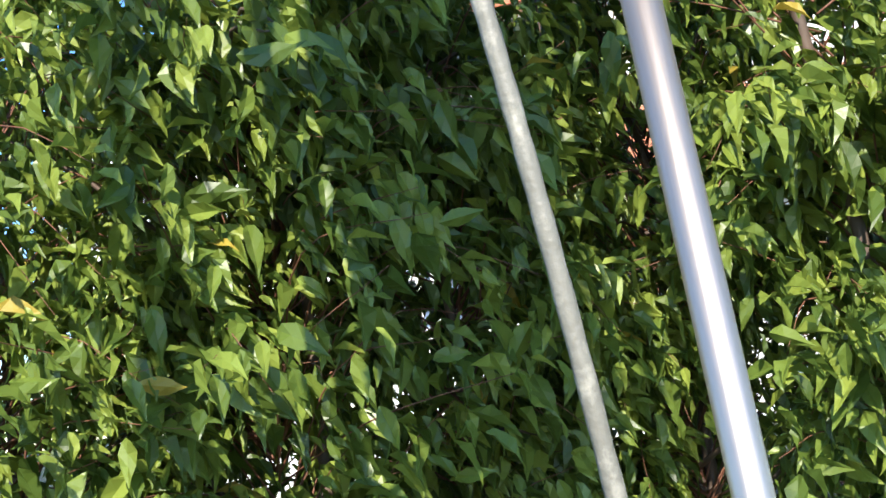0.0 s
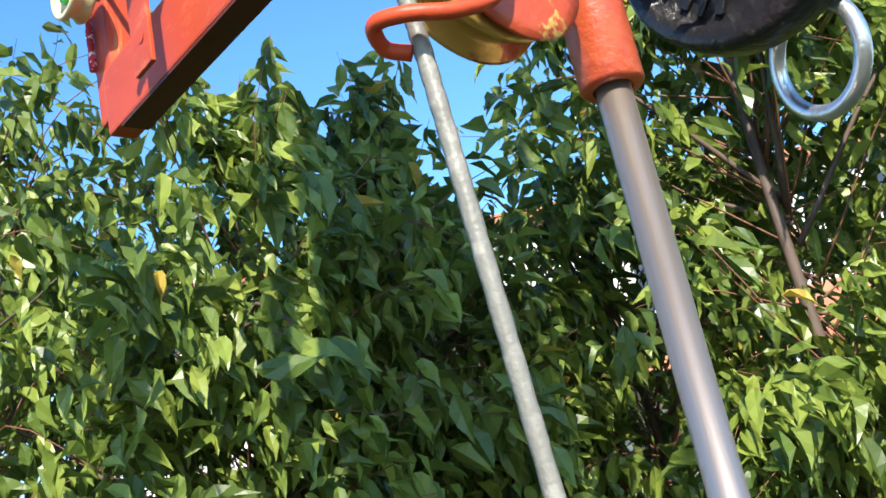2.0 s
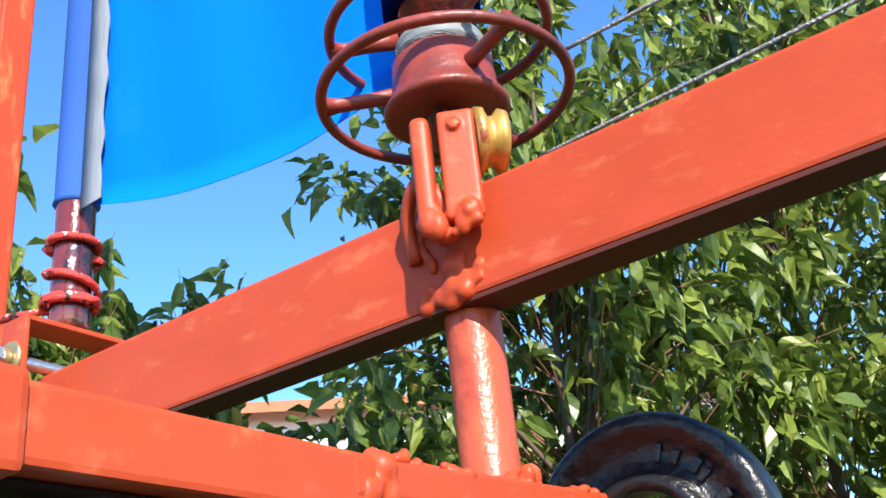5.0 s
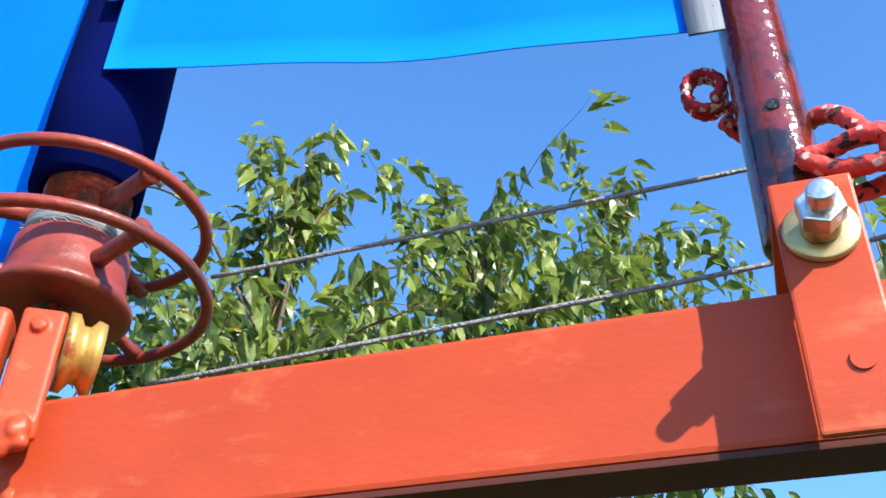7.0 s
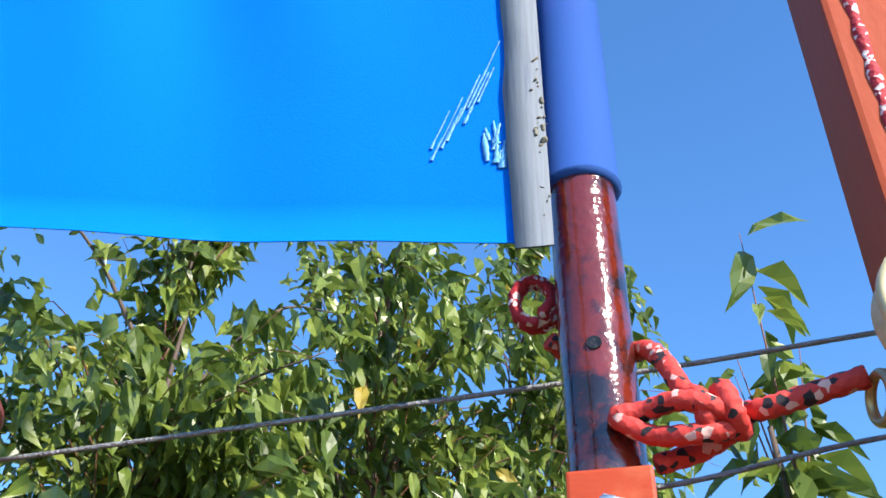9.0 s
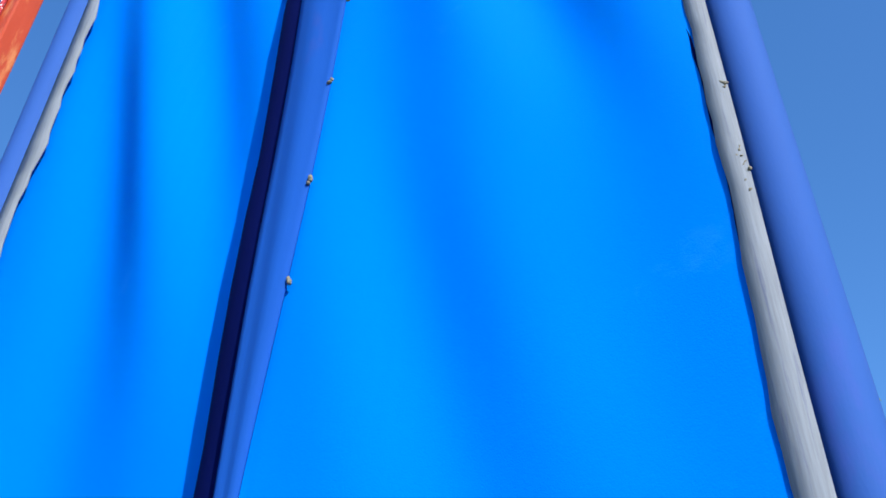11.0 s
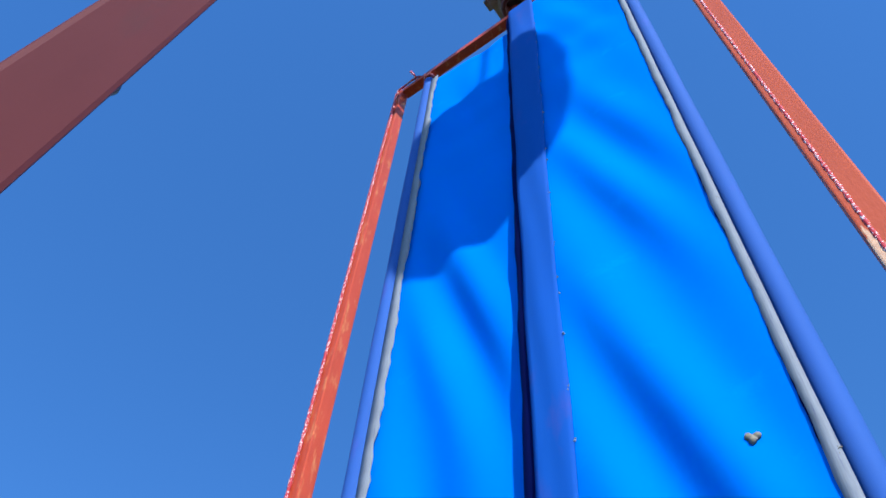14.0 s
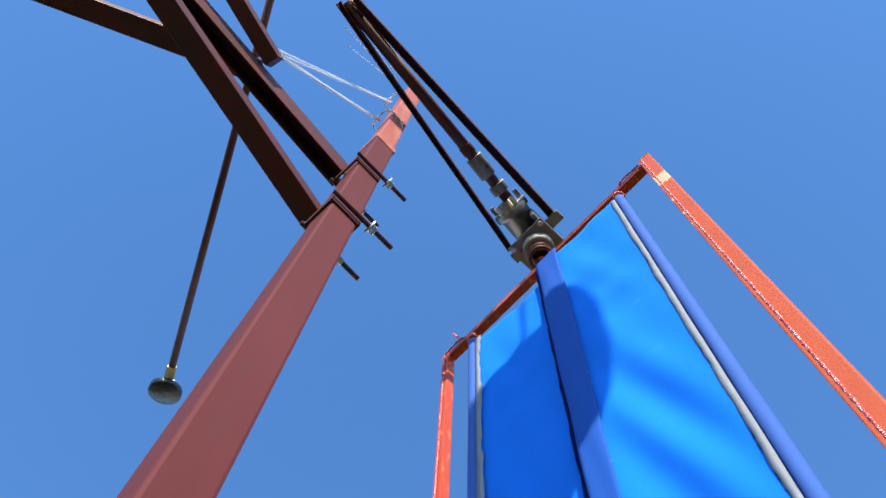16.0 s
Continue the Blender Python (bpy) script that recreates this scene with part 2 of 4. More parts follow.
def box(bm, lo, hi, bevel=0.0, m=None):
    c = [(a + b) / 2 for a, b in zip(lo, hi)]
    s = [abs(b - a) for a, b in zip(lo, hi)]
    mm = Matrix.Translation(c) @ Matrix.Diagonal((*s, 1))
    r = bmesh.ops.create_cube(bm, size=1, matrix=(m @ mm) if m else mm)
    if bevel:
        es = list({e for v in r["verts"] for e in v.link_edges})
        bmesh.ops.bevel(bm, geom=es, offset=bevel, segments=2, affect="EDGES", profile=0.6)
    return bm


def beam(bm, a, b, wide, high, bevel=0.0, roll=0.0):
    """A bar of rectangular section from a to b."""
    a, b = Vector(a), Vector(b)
    q = (b - a).to_track_quat("Y", "Z").to_matrix().to_4x4()
    m = Matrix.Translation((a + b) / 2) @ q @ Matrix.Rotation(radians(roll), 4, "Y")
    n = (b - a).length
    return box(bm, (-wide / 2, -n / 2, -high / 2), (wide / 2, n / 2, high / 2), bevel, m)


def cyl(bm, a, b, r0, r1=None, seg=20, bevel=0.0):
    a, b = Vector(a), Vector(b)
    r1 = r0 if r1 is None else r1
    q = (b - a).to_track_quat("Z", "Y").to_matrix().to_4x4()
    r = bmesh.ops.create_cone(bm, cap_ends=True, segments=seg, radius1=r0, radius2=r1, depth=(b - a).length, matrix=Matrix.Translation((a + b) / 2) @ q)
    if bevel:
        es = [e for e in {e for v in r["verts"] for e in v.link_edges} if any(len(f.verts) > 4 for f in e.link_faces)]
        bmesh.ops.bevel(bm, geom=es, offset=bevel, segments=2, affect="EDGES", profile=0.6)
    return bm


def sweep(bm, pts, r, seg=10, closed=False, wob=0.0, flat=1.0):
    """A round bar along points; r is a number or one for each point."""
    pts = [Vector(p) for p in pts]
    n = len(pts)
    rings, up = [], None
    for i, p in enumerate(pts):
        t = (pts[(i + 1) % n] - pts[i - 1]) if closed or 0 < i < n - 1 else (pts[1] - pts[0] if i == 0 else pts[-1] - pts[-2])
        t.normalize()
        if up is None:
            up = t.orthogonal().normalized()
        up = (up - t * up.dot(t)).normalized()
        side = t.cross(up)
        rr = (r[i] if isinstance(r, (list, tuple)) else r) * (1 + wob * math.sin(i * 2.1))
        rings.append([bm.verts.new(p + (up * math.cos(k * 2 * math.pi / seg) * flat + side * math.sin(k * 2 * math.pi / seg)) * rr) for k in range(seg)])
    for i in range(n if closed else n - 1):
        a, b = rings[i], rings[(i + 1) % n]
        for k in range(seg):
            bm.faces.new((a[k], a[(k + 1) % seg], b[(k + 1) % seg], b[k]))
    if not closed:
        bm.faces.new(rings[0][::-1])
        bm.faces.new(rings[-1])
    return bm


def smooth_path(pts, n=8):
    """Points on a curve through the given ones."""
    p = [Vector(q) for q in pts]
    p = [p[0] * 2 - p[1]] + p + [p[-1] * 2 - p[-2]]
    out = []
    for i in range(1, len(p) - 2):
        for k in range(n):
            t = k / n
            a, b, c, d = p[i - 1], p[i], p[i + 1], p[i + 2]
            out.append(0.5 * (2 * b + (c - a) * t + (2 * a - 5 * b + 4 * c - d) * t * t + (3 * b - a - 3 * c + d) * t ** 3))
    return out + [p[-2]]


def circle(c, r, normal, n=40, start=0.0, stop=360.0):
    c, w = Vector(c), Vector(normal).normalized()
    u = Vector((0, 0, 1)).cross(w)
    u = u.normalized() if u.length > 0.01 else Vector((1, 0, 0))
    v = w.cross(u)
    full = abs(stop - start) >= 360
    return [c + (u * math.cos(radians(start + (stop - start) * k / (n if full else n - 1))) + v * math.sin(radians(start + (stop - start) * k / (n if full else n - 1)))) * r for k in range(n)]


def lathe(bm, c, axis, prof, seg=32):
    """A turned body: prof is a list of (distance along the axis, radius)."""
    c, w = Vector(c), Vector(axis).normalized()
    u = w.orthogonal().normalized()
    v = w.cross(u)
    rings = [[bm.verts.new(c + w * h + (u * math.cos(k * 2 * math.pi / seg) + v * math.sin(k * 2 * math.pi / seg)) * r) for k in range(seg)] for h, r in prof]
    for a, b in zip(rings, rings[1:]):
        for k in range(seg):
            bm.faces.new((a[k], a[(k + 1) % seg], b[(k + 1) % seg], b[k]))
    return bm, rings


def hexnut(bm, a, b, flats, turn=0.0):
    a, b = Vector(a), Vector(b)
    q = (b - a).to_track_quat("Z", "Y").to_matrix().to_4x4()
    r = bmesh.ops.create_cone(bm, cap_ends=True, segments=6, radius1=flats * 0.577, radius2=flats * 0.577, depth=(b - a).length,
                              matrix=Matrix.Translation((a + b) / 2) @ q @ Matrix.Rotation(radians(turn), 4, "Z"))
    es = [e for e in {e for v in r["verts"] for e in v.link_edges} if any(len(f.verts) > 4 for f in e.link_faces)]
    bmesh.ops.bevel(bm, geom=es, offset=flats * 0.06, segments=2, affect="EDGES", profile=0.6)
    return bm


def fused(ob, voxel=0.0016):
    """Melts a part's lumps into one skin."""
    m = ob.modifiers.new("skin", "REMESH")
    m.mode, m.voxel_size, m.use_smooth_shade = "VOXEL", voxel, True
    m = ob.modifiers.new("soft", "SMOOTH")
    m.factor, m.iterations = 0.5, 3
    return ob


def blobs(bm, centre, spread, size, count, rnd):
    """Lumps of weld metal."""
    for _ in range(count):
        p = [c + rnd.uniform(-s, s) for c, s in zip(centre, spread)]
        s = size * rnd.uniform(0.6, 1.3)
        bmesh.ops.create_icosphere(bm, subdivisions=2, radius=s, matrix=Matrix.Translation(p) @ Matrix.Diagonal((rnd.uniform(0.7, 1.5), rnd.uniform(0.7, 1.2), rnd.uniform(0.8, 1.7), 1)))
    return bm


def B():
    return bmesh.new()


RND = random.Random(7)

# ---- ground ----
bm = B()
bmesh.ops.create_grid(bm, x_segments=60, y_segments=60, size=400)
for v in bm.verts:
    v.co.z = 0.03 * noise.noise(v.co * 0.05) if v.co.length > 12 else 0
tagged(part("ground", bm, M_GRASS), "flat garden lawn of patchy green grass", "grass", kind="structure")

# ---- rotor frame: bottom beam, two posts, top bar ----
XL, XR, ZT, ZB, TOP = -0.356, 0.356, 1.76, 1.70, 5.28
PL, PR = -0.484, 0.487
frame_ob = thing("rotor_frame", "tall red-painted steel frame of a homemade wind rotor", "frame", (0, 0, 1.49))


def fpart(name, bm, material, label="", smooth=False, parent=None):
    """A part of the rotor frame, built in world places."""
    p = parent or frame_ob
    base = p.matrix_world.translation if parent else Vector((0, 0, 1.49))
    bmesh.ops.translate(bm, verts=bm.verts, vec=-Vector((0, 0, 1.49)))
    return part(name, bm, material, frame_ob, label, smooth)


fpart("bottom_beam", box(B(), (PL + 0.005, -0.02, ZB), (PR - 0.017, 0.004, ZT), 0.0025), M_RED, "brush-painted red rectangular steel tube")
# thin dark sheet stands in for the shade below the beam
fpart("underside", box(B(), (PL + 0.03, -0.0196, ZB - 0.0030), (PR - 0.03, 0.0036, ZB - 0.0003), 0.0004), M_DARKRED, "dark sheet for the shade under the beam")
fpart("side_post", box(B(), (PL - 0.0155, -0.0165, ZB + 0.018), (PL + 0.0155, 0.0165, TOP), 0.003), M_POST)
fpart("side_post", beam(B(), (PR + 0.0065, -0.002, ZB - 0.045), (PR + 0.020, -0.002, TOP), 0.057, 0.044, 0.003), M_PEEL, "red post with flaking paint")
fpart("top_bar", box(B(), (PL + 0.02, -0.016, TOP - 0.036), (PR - 0.002, 0.016, TOP - 0.003), 0.002), M_POST)
fpart("shaft_tube", lathe(B(), (0, 0, 1.494), (0, 0, 1), [(0.0, 0.0095), (0.0, 0.0135), (0.002, 0.0150), (0.05, 0.0150), (0.052, 0.0157), (0.056, 0.0157), (0.058, 0.0150), (0.215, 0.0150), (0.23, 0.0135)], 28)[0], M_ORANGE, "red-orange painted bearing tube", True)
rb = random.Random(3)
bm = blobs(B(), (0.0, -0.019, 1.706), (0.016, 0.002, 0.005), 0.004, 18, rb)
blobs(bm, (-0.006, -0.020, 1.735), (0.012, 0.001, 0.016), 0.0036, 12, rb)
blobs(bm, (0.012, -0.020, 1.718), (0.010, 0.001, 0.010), 0.004, 12, rb)
fused(fpart("weld", bm, M_RED, "lumpy weld bead", True))
bm = B()
for k in range(26):
    blobs(bm, (PR - 0.024 + rb.uniform(-0.002, 0.002), -0.025, 1.665 + k * 0.0052), (0.002, 0.001, 0.001), 0.0035, 1, rb)
fused(fpart("weld", bm, M_RED, "ragged weld bead", True))
# collar strap round the joint of beam and tube
fpart("strap", sweep(B(), smooth_path([(-0.018, -0.021, 1.728), (-0.016, -0.028, 1.752), (-0.004, -0.034, 1.765), (0.006, -0.033, 1.756), (0.012, -0.028, 1.738)], 6), 0.0055, 10, flat=0.7), M_RED, "", True)
# fork with two ears that holds the cable wheel above the beam
EAR = Matrix.Translation((0.016, -0.026, 0)) @ Matrix.Rotation(radians(30), 4, "Z")
bm = B()
box(bm, (-0.021, -0.012, 1.736), (-0.010, 0.008, 1.799), 0.004, EAR)
blobs(bm, EAR @ Vector((-0.015, -0.008, 1.735)), (0.004, 0.002, 0.006), 0.005, 6, rb)
fused(fpart("fork_ear", bm, M_RED, "thick rounded red ear", True), 0.0013)
bm = B()
box(bm, (-0.006, -0.012, 1.735), (0.014, -0.0065, 1.800), 0.002, EAR)
cyl(bm, EAR @ Vector((0.003, -0.010, 1.790)), EAR @ Vector((0.003, -0.0145, 1.790)), 0.0036, seg=10)
blobs(bm, EAR @ Vector((0.000, -0.010, 1.733)), (0.010, 0.002, 0.006), 0.0045, 10, rb)
fused(fpart("fork_ear", bm, M_RED, "red ear plate with a bolt", True), 0.0011)
bm, _ = lathe(B(), EAR @ Vector((0.020, 0.004, 1.786)), EAR.to_3x3() @ Vector((1, 0.25, 0)), [(-0.008, 0.004), (-0.008, 0.019), (-0.004, 0.019), (-0.001, 0.014), (0.002, 0.014), (0.005, 0.018), (0.009, 0.017), (0.010, 0.004)])
fpart("cable_wheel", bm, M_YELLOW, "small yellow zinc wheel", True)

# ---- mast with its wire drum ----
drum = thing("wire_drum", "red wire-cage drum welded to the foot of the mast", "drum", (0, 0, 1.82))


def dpart(name, bm, material, label="", smooth=True):
    bmesh.ops.translate(bm, verts=bm.verts, vec=(0, 0, -1.82))
    return part(name, bm, material, drum, label, smooth)


dpart("mast_pipe", lathe(B(), (0, 0, 1.80), (0, 0, 1), [(0, 0.0), (0, 0.012), (0.024, 0.012), (0.024, 0.0235), (3.52, 0.0235), (3.52, 0)], 28)[0], M_WET, "glossy brown-red mast pipe")
dpart("flange", lathe(B(), (0, 0, 1.822), (0, 0, 1), [(0, 0.010), (0, 0.034), (0.002, 0.037), (0.005, 0.037), (0.008, 0.034), (0.016, 0.031), (0.036, 0.030), (0.040, 0.026), (0.040, 0.0235)], 32)[0], M_DRUM)
dpart("tape", lathe(B(), (0, 0, 1.862), (0, 0, 1), [(0, 0.0235), (0.001, 0.0265), (0.004, 0.0275), (0.007, 0.0262), (0.010, 0.0272), (0.013, 0.0255), (0.014, 0.0235)], 24)[0], M_TAPE, "wrapped grey tape")
dpart("ring", sweep(B(), circle((0, 0, 1.837), 0.073, (0, 0, 1), 56), 0.0034, 10, True), M_DRUM)
dpart("ring", sweep(B(), circle((0, 0, 1.881), 0.066, (0, 0, 1), 56), 0.0034, 10, True), M_DRUM)
for a in (212, 92, 335):
    c, s = math.cos(radians(a)), math.sin(radians(a))
    for z, r in ((1.840, 0.072), (1.879, 0.065)):
        dpart("spoke", sweep(B(), [(c * 0.024, s * 0.024, z + 0.002), (c * 0.04, s * 0.04, z + 0.001), (c * (r - 0.008), s * (r - 0.008), z), (c * r, s * r, z)], [0.0055, 0.0045, 0.0045, 0.0065], 10, flat=0.8), M_DRUM)
bm = B()
for k in range(46):
    a = k * 2 * math.pi / 23
    cyl(bm, (0.0245 * math.cos(a), 0.0245 * math.sin(a), 1.868), (0.030 * math.cos(a + 0.4), 0.030 * math.sin(a + 0.4), 1.858 + 0.006 * math.sin(k * 3.3)), 0.0004, seg=4)
dpart("frayed_thread", bm, M_TAPE)

# ---- steel rod and hanging cable below ----
rod = thing("steel_rod", "bright round steel shaft rising from the ground", "rod", (0, 0, 0))
part("shaft", cyl(B(), (0, 0, 0.0), (0, 0, 1.53), 0.0082, seg=24), M_STEEL, rod, "", True)
part("foot", lathe(B(), (0, 0, 0), (0, 0, 1), [(0, 0.05), (0.012, 0.05), (0.02, 0.02), (0.05, 0.012), (0.05, 0.008)], 20)[0], M_DARKRED, rod, "", True)

# ---- support arm from the mast post to the rotor shaft ----
arm = thing("support_arm", "red telescopic steel arm under the rotor frame", "arm", (0, -0.74, 1.575))


def apart_(name, bm, material, label="", smooth=False):
    bmesh.ops.translate(bm, verts=bm.verts, vec=(0, 0.74, -1.575))
    return part(name, bm, material, arm, label, smooth)


apart_("outer_tube", box(B(), (-0.032, -0.74, 1.5715), (0.0335, -0.272, 1.6005), 0.003), M_RED)
apart_("inner_tube", box(B(), (-0.029, -0.30, 1.5745), (0.0305, -0.128, 1.5985), 0.0025), M_RED)
apart_("end_bar", beam(B(), (0.0235, -0.14, 1.589), (0.0235, 0.112, 1.600), 0.015, 0.0155, 0.002), M_RED)
apart_("end_plate", box(B(), (-0.026, -0.130, 1.579), (0.016, -0.012, 1.600), 0.002), M_DARKRED)
bm = B()
blobs(bm, (0.022, -0.125, 1.588), (0.008, 0.007, 0.008), 0.0045, 26, rb)
fused(apart_("weld", bm, M_RED, "lumpy weld bead", True))
bm = B()
blobs(bm, (0.024, 0.062, 1.6045), (0.006, 0.03, 0.001), 0.0026, 34, rb)
blobs(bm, (0.023, -0.06, 1.6), (0.006, 0.06, 0.001), 0.003, 40, rb)
blobs(bm, (0.02, 0.0, 1.607), (0.006, 0.012, 0.001), 0.004, 8, rb)
fused(apart_("weld", bm, M_RED, "lumpy weld bead", True))
# two thin sheets put the arm's underside shade into colour
apart_("underside", box(B(), (-0.031, -0.72, 1.5690), (0.020, -0.272, 1.5712), 0.0005), M_ARM_SHADE, "near-black sheet for the shade under the arm")
apart_("underside", box(B(), (-0.028, -0.2718, 1.5722), (0.020, -0.129, 1.5743), 0.0005), M_ARM_SHADE, "near-black sheet for the shade under the arm")
apart_("collar", lathe(B(), (0, 0, 1.602), (0, 0, 1), [(0, 0.0155), (0, 0.024), (0.003, 0.025), (0.006, 0.023), (0.007, 0.0155)], 24)[0], M_RED, "", True)

# brown-red in place of the arm's red, to dim the lip as in shade
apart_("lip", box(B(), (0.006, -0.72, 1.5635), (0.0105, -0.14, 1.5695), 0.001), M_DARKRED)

bolt = thing("clamp_bolt", "large zinc bolt with two nuts under the red arm", "bolt", (0.003, -0.2395, 1.5680))
part("upper_nut", hexnut(B(), (0, 0, -0.0115), (0, 0, 0.0012), 0.0225, 12), M_ZINC, bolt)
part("lower_nut", hexnut(B(), (0, 0, -0.0275), (0, 0, -0.0118), 0.0235, 40), M_ZINC, bolt)
bm, _ = lathe(B(), (0, 0, -0.0390), (0, 0, 1), [(0, 0), (0, 0.0070), (0.0015, 0.0085)] + [(0.002 + 0.001 * k, 0.0088 if k % 2 else 0.0082) for k in range(11)] + [(0.0135, 0.008)], 20)
part("threaded_end", bm, M_BRASS, bolt, "", True)

# ---- pulley under the end of the arm, its bracket and the cable over it ----
pulley = thing("cable_pulley", "worn yellow pulley in a red bracket below the arm", "pulley", (0.0, -0.074, 1.543))


def ppart(name, bm, material, label="", smooth=True):
    bmesh.ops.translate(bm, verts=bm.verts, vec=(0, 0.074, -1.543))
    return part(name, bm, material, pulley, label, smooth)


bm, _ = lathe(B(), (0.0, -0.074, 1.543), (1, 0, 0), [(-0.0095, 0.010), (-0.0095, 0.042), (-0.008, 0.0455), (-0.006, 0.045), (-0.0035, 0.039), (0.003, 0.039), (0.008, 0.0445), (0.011, 0.045), (0.0125, 0.043), (0.0115, 0.034), (0.0085, 0.030), (0.0085, 0.010)], 48)
ppart("wheel", bm, M_YELLOW, "yellow zinc wheel with a cable groove")
bm, rr = lathe(B(), (0.0150, -0.068, 1.537), (1, 0, 0), [(0.002, 0.008), (0.0045, 0.014), (0.004, 0.022), (0.0005, 0.032), (-0.0005, 0.0395), (0.0005, 0.0405), (0.002, 0.040), (0.0025, 0.033), (0.0055, 0.023), (0.006, 0.014), (0.0035, 0.008)], 40)
ppart("side_plate", bm, M_CHIP, "red side plate with chipped paint")
ppart("hub", lathe(B(), (0.008, -0.074, 1.543), (1, 0, 0), [(0, 0.012), (0.009, 0.011), (0.011, 0.008), (0.011, 0.0)], 18)[0], M_YELLOW)
bm = box(B(), (0.0195, -0.088, 1.535), (0.024, -0.064, 1.603), 0.002)
for v in bm.verts:
    if v.co.z < 1.56:
        v.co.y += 0.006 if v.co.y < -0.076 else -0.003
cyl(bm, (0.023, -0.074, 1.543), (0.0275, -0.074, 1.543), 0.0045, seg=10)
blobs(bm, (0.023, -0.077, 1.585), (0.002, 0.008, 0.014), 0.0042, 14, rb)
fused(ppart("bracket", bm, M_RED, "lumpy red painted strap"), 0.0012)
ppart("bracket", box(B(), (-0.024, -0.090, 1.545), (-0.0195, -0.062, 1.603), 0.0015), M_RED)
g = smooth_path([(0.022, -0.080, 1.565), (0.025, -0.079, 1.535), (0.024, -0.090, 1.508), (0.019, -0.108, 1.499), (0.008, -0.124, 1.500), (-0.004, -0.130, 1.501), (-0.010, -0.122, 1.496), (-0.004, -0.114, 1.492)], 6)
ppart("guard", sweep(B(), g, 0.0033, 10), M_RED, "bent red guard rod")

hang = thing("hanging_cable", "pale coated cable hanging beside the steel rod", "cable", (0, -0.03, 0))
pts = [(0.0, -0.03, 0.0), (0.0, -0.048, 0.5), (0.0, -0.074, 1.06), (0.0, -0.095, 1.30), (0.0, -0.111, 1.48), (0.0, -0.1155, 1.52), (0.0, -0.1155, 1.545), (0.0, -0.109, 1.568)]
part("cable", sweep(B(), [Vector(p) - Vector((0, -0.03, 0)) for p in smooth_path(pts, 30)], 0.0037, 8, wob=0.05), M_CABLE, hang, "", True)

line = thing("plate_line", "grey wire rope from the pulley to the iron plate", "rope", (0.0, -0.07, 1.585))
pts = [(0.0, -0.102, 1.572), (0.0, -0.088, 1.582), (0.0, -0.068, 1.5855), (0.005, -0.04, 1.583), (0.028, 0.03, 1.560), (0.043, 0.062, 1.549), (0.046, 0.075, 1.542), (0.046, 0.088, 1.545)]
part("rope", sweep(B(), [Vector(p) - Vector((0.0, -0.07, 1.585)) for p in smooth_path(pts, 14)], 0.0031, 8, wob=0.05), M_WIRE, line, "", True)

# ---- black iron weight plate hung on the end bar ----
plate = thing("weight_plate", "black cast-iron weight plate hung on the arm's end", "weight plate", (0.047, 0.072, 1.5765))
prof = [(-0.010, 0.0262), (-0.013, 0.0285), (-0.013, 0.0335), (-0.0105, 0.0355), (-0.0065, 0.0375), (-0.0065, 0.0535), (-0.0115, 0.0560), (-0.0125, 0.0640), (-0.009, 0.0668),
        (0.009, 0.0668), (0.0125, 0.0640), (0.0115, 0.0560), (0.0065, 0.0535), (0.0065, 0.0375), (0.013, 0.0335), (0.013, 0.0285), (0.010, 0.0262), (-0.010, 0.0262)]
part("disc", lathe(B(), (0, 0, 0), (0, 1, 0), prof, 56)[0], M_IRON, plate, "", True)
for k, a in enumerate((18, 29, 44, 53, 70, 205, 219, 231, 250)):
    m = Matrix.Rotation(radians(a), 4, "Y") @ Matrix.Translation((0, -0.0075, 0.0455))
    part("raised_mark", box(B(), (-0.0028, -0.0012, -0.0046 + 0.0006 * (k % 3)), (0.0026 if k % 3 else 0.0012, 0.0014, 0.0046 - 0.001 * (k % 2)), 0.0011, m), M_IRON, plate)
ringo = thing("steel_ring", "grey steel wire ring hanging behind the iron plate", "ring", (0.052, 0.094, 1.500))
part("ring", sweep(B(), circle((0, 0, 0), 0.027, (0.35, 1, 0.1), 40), 0.0042, 10, True), M_ZINC, ringo, "", True)

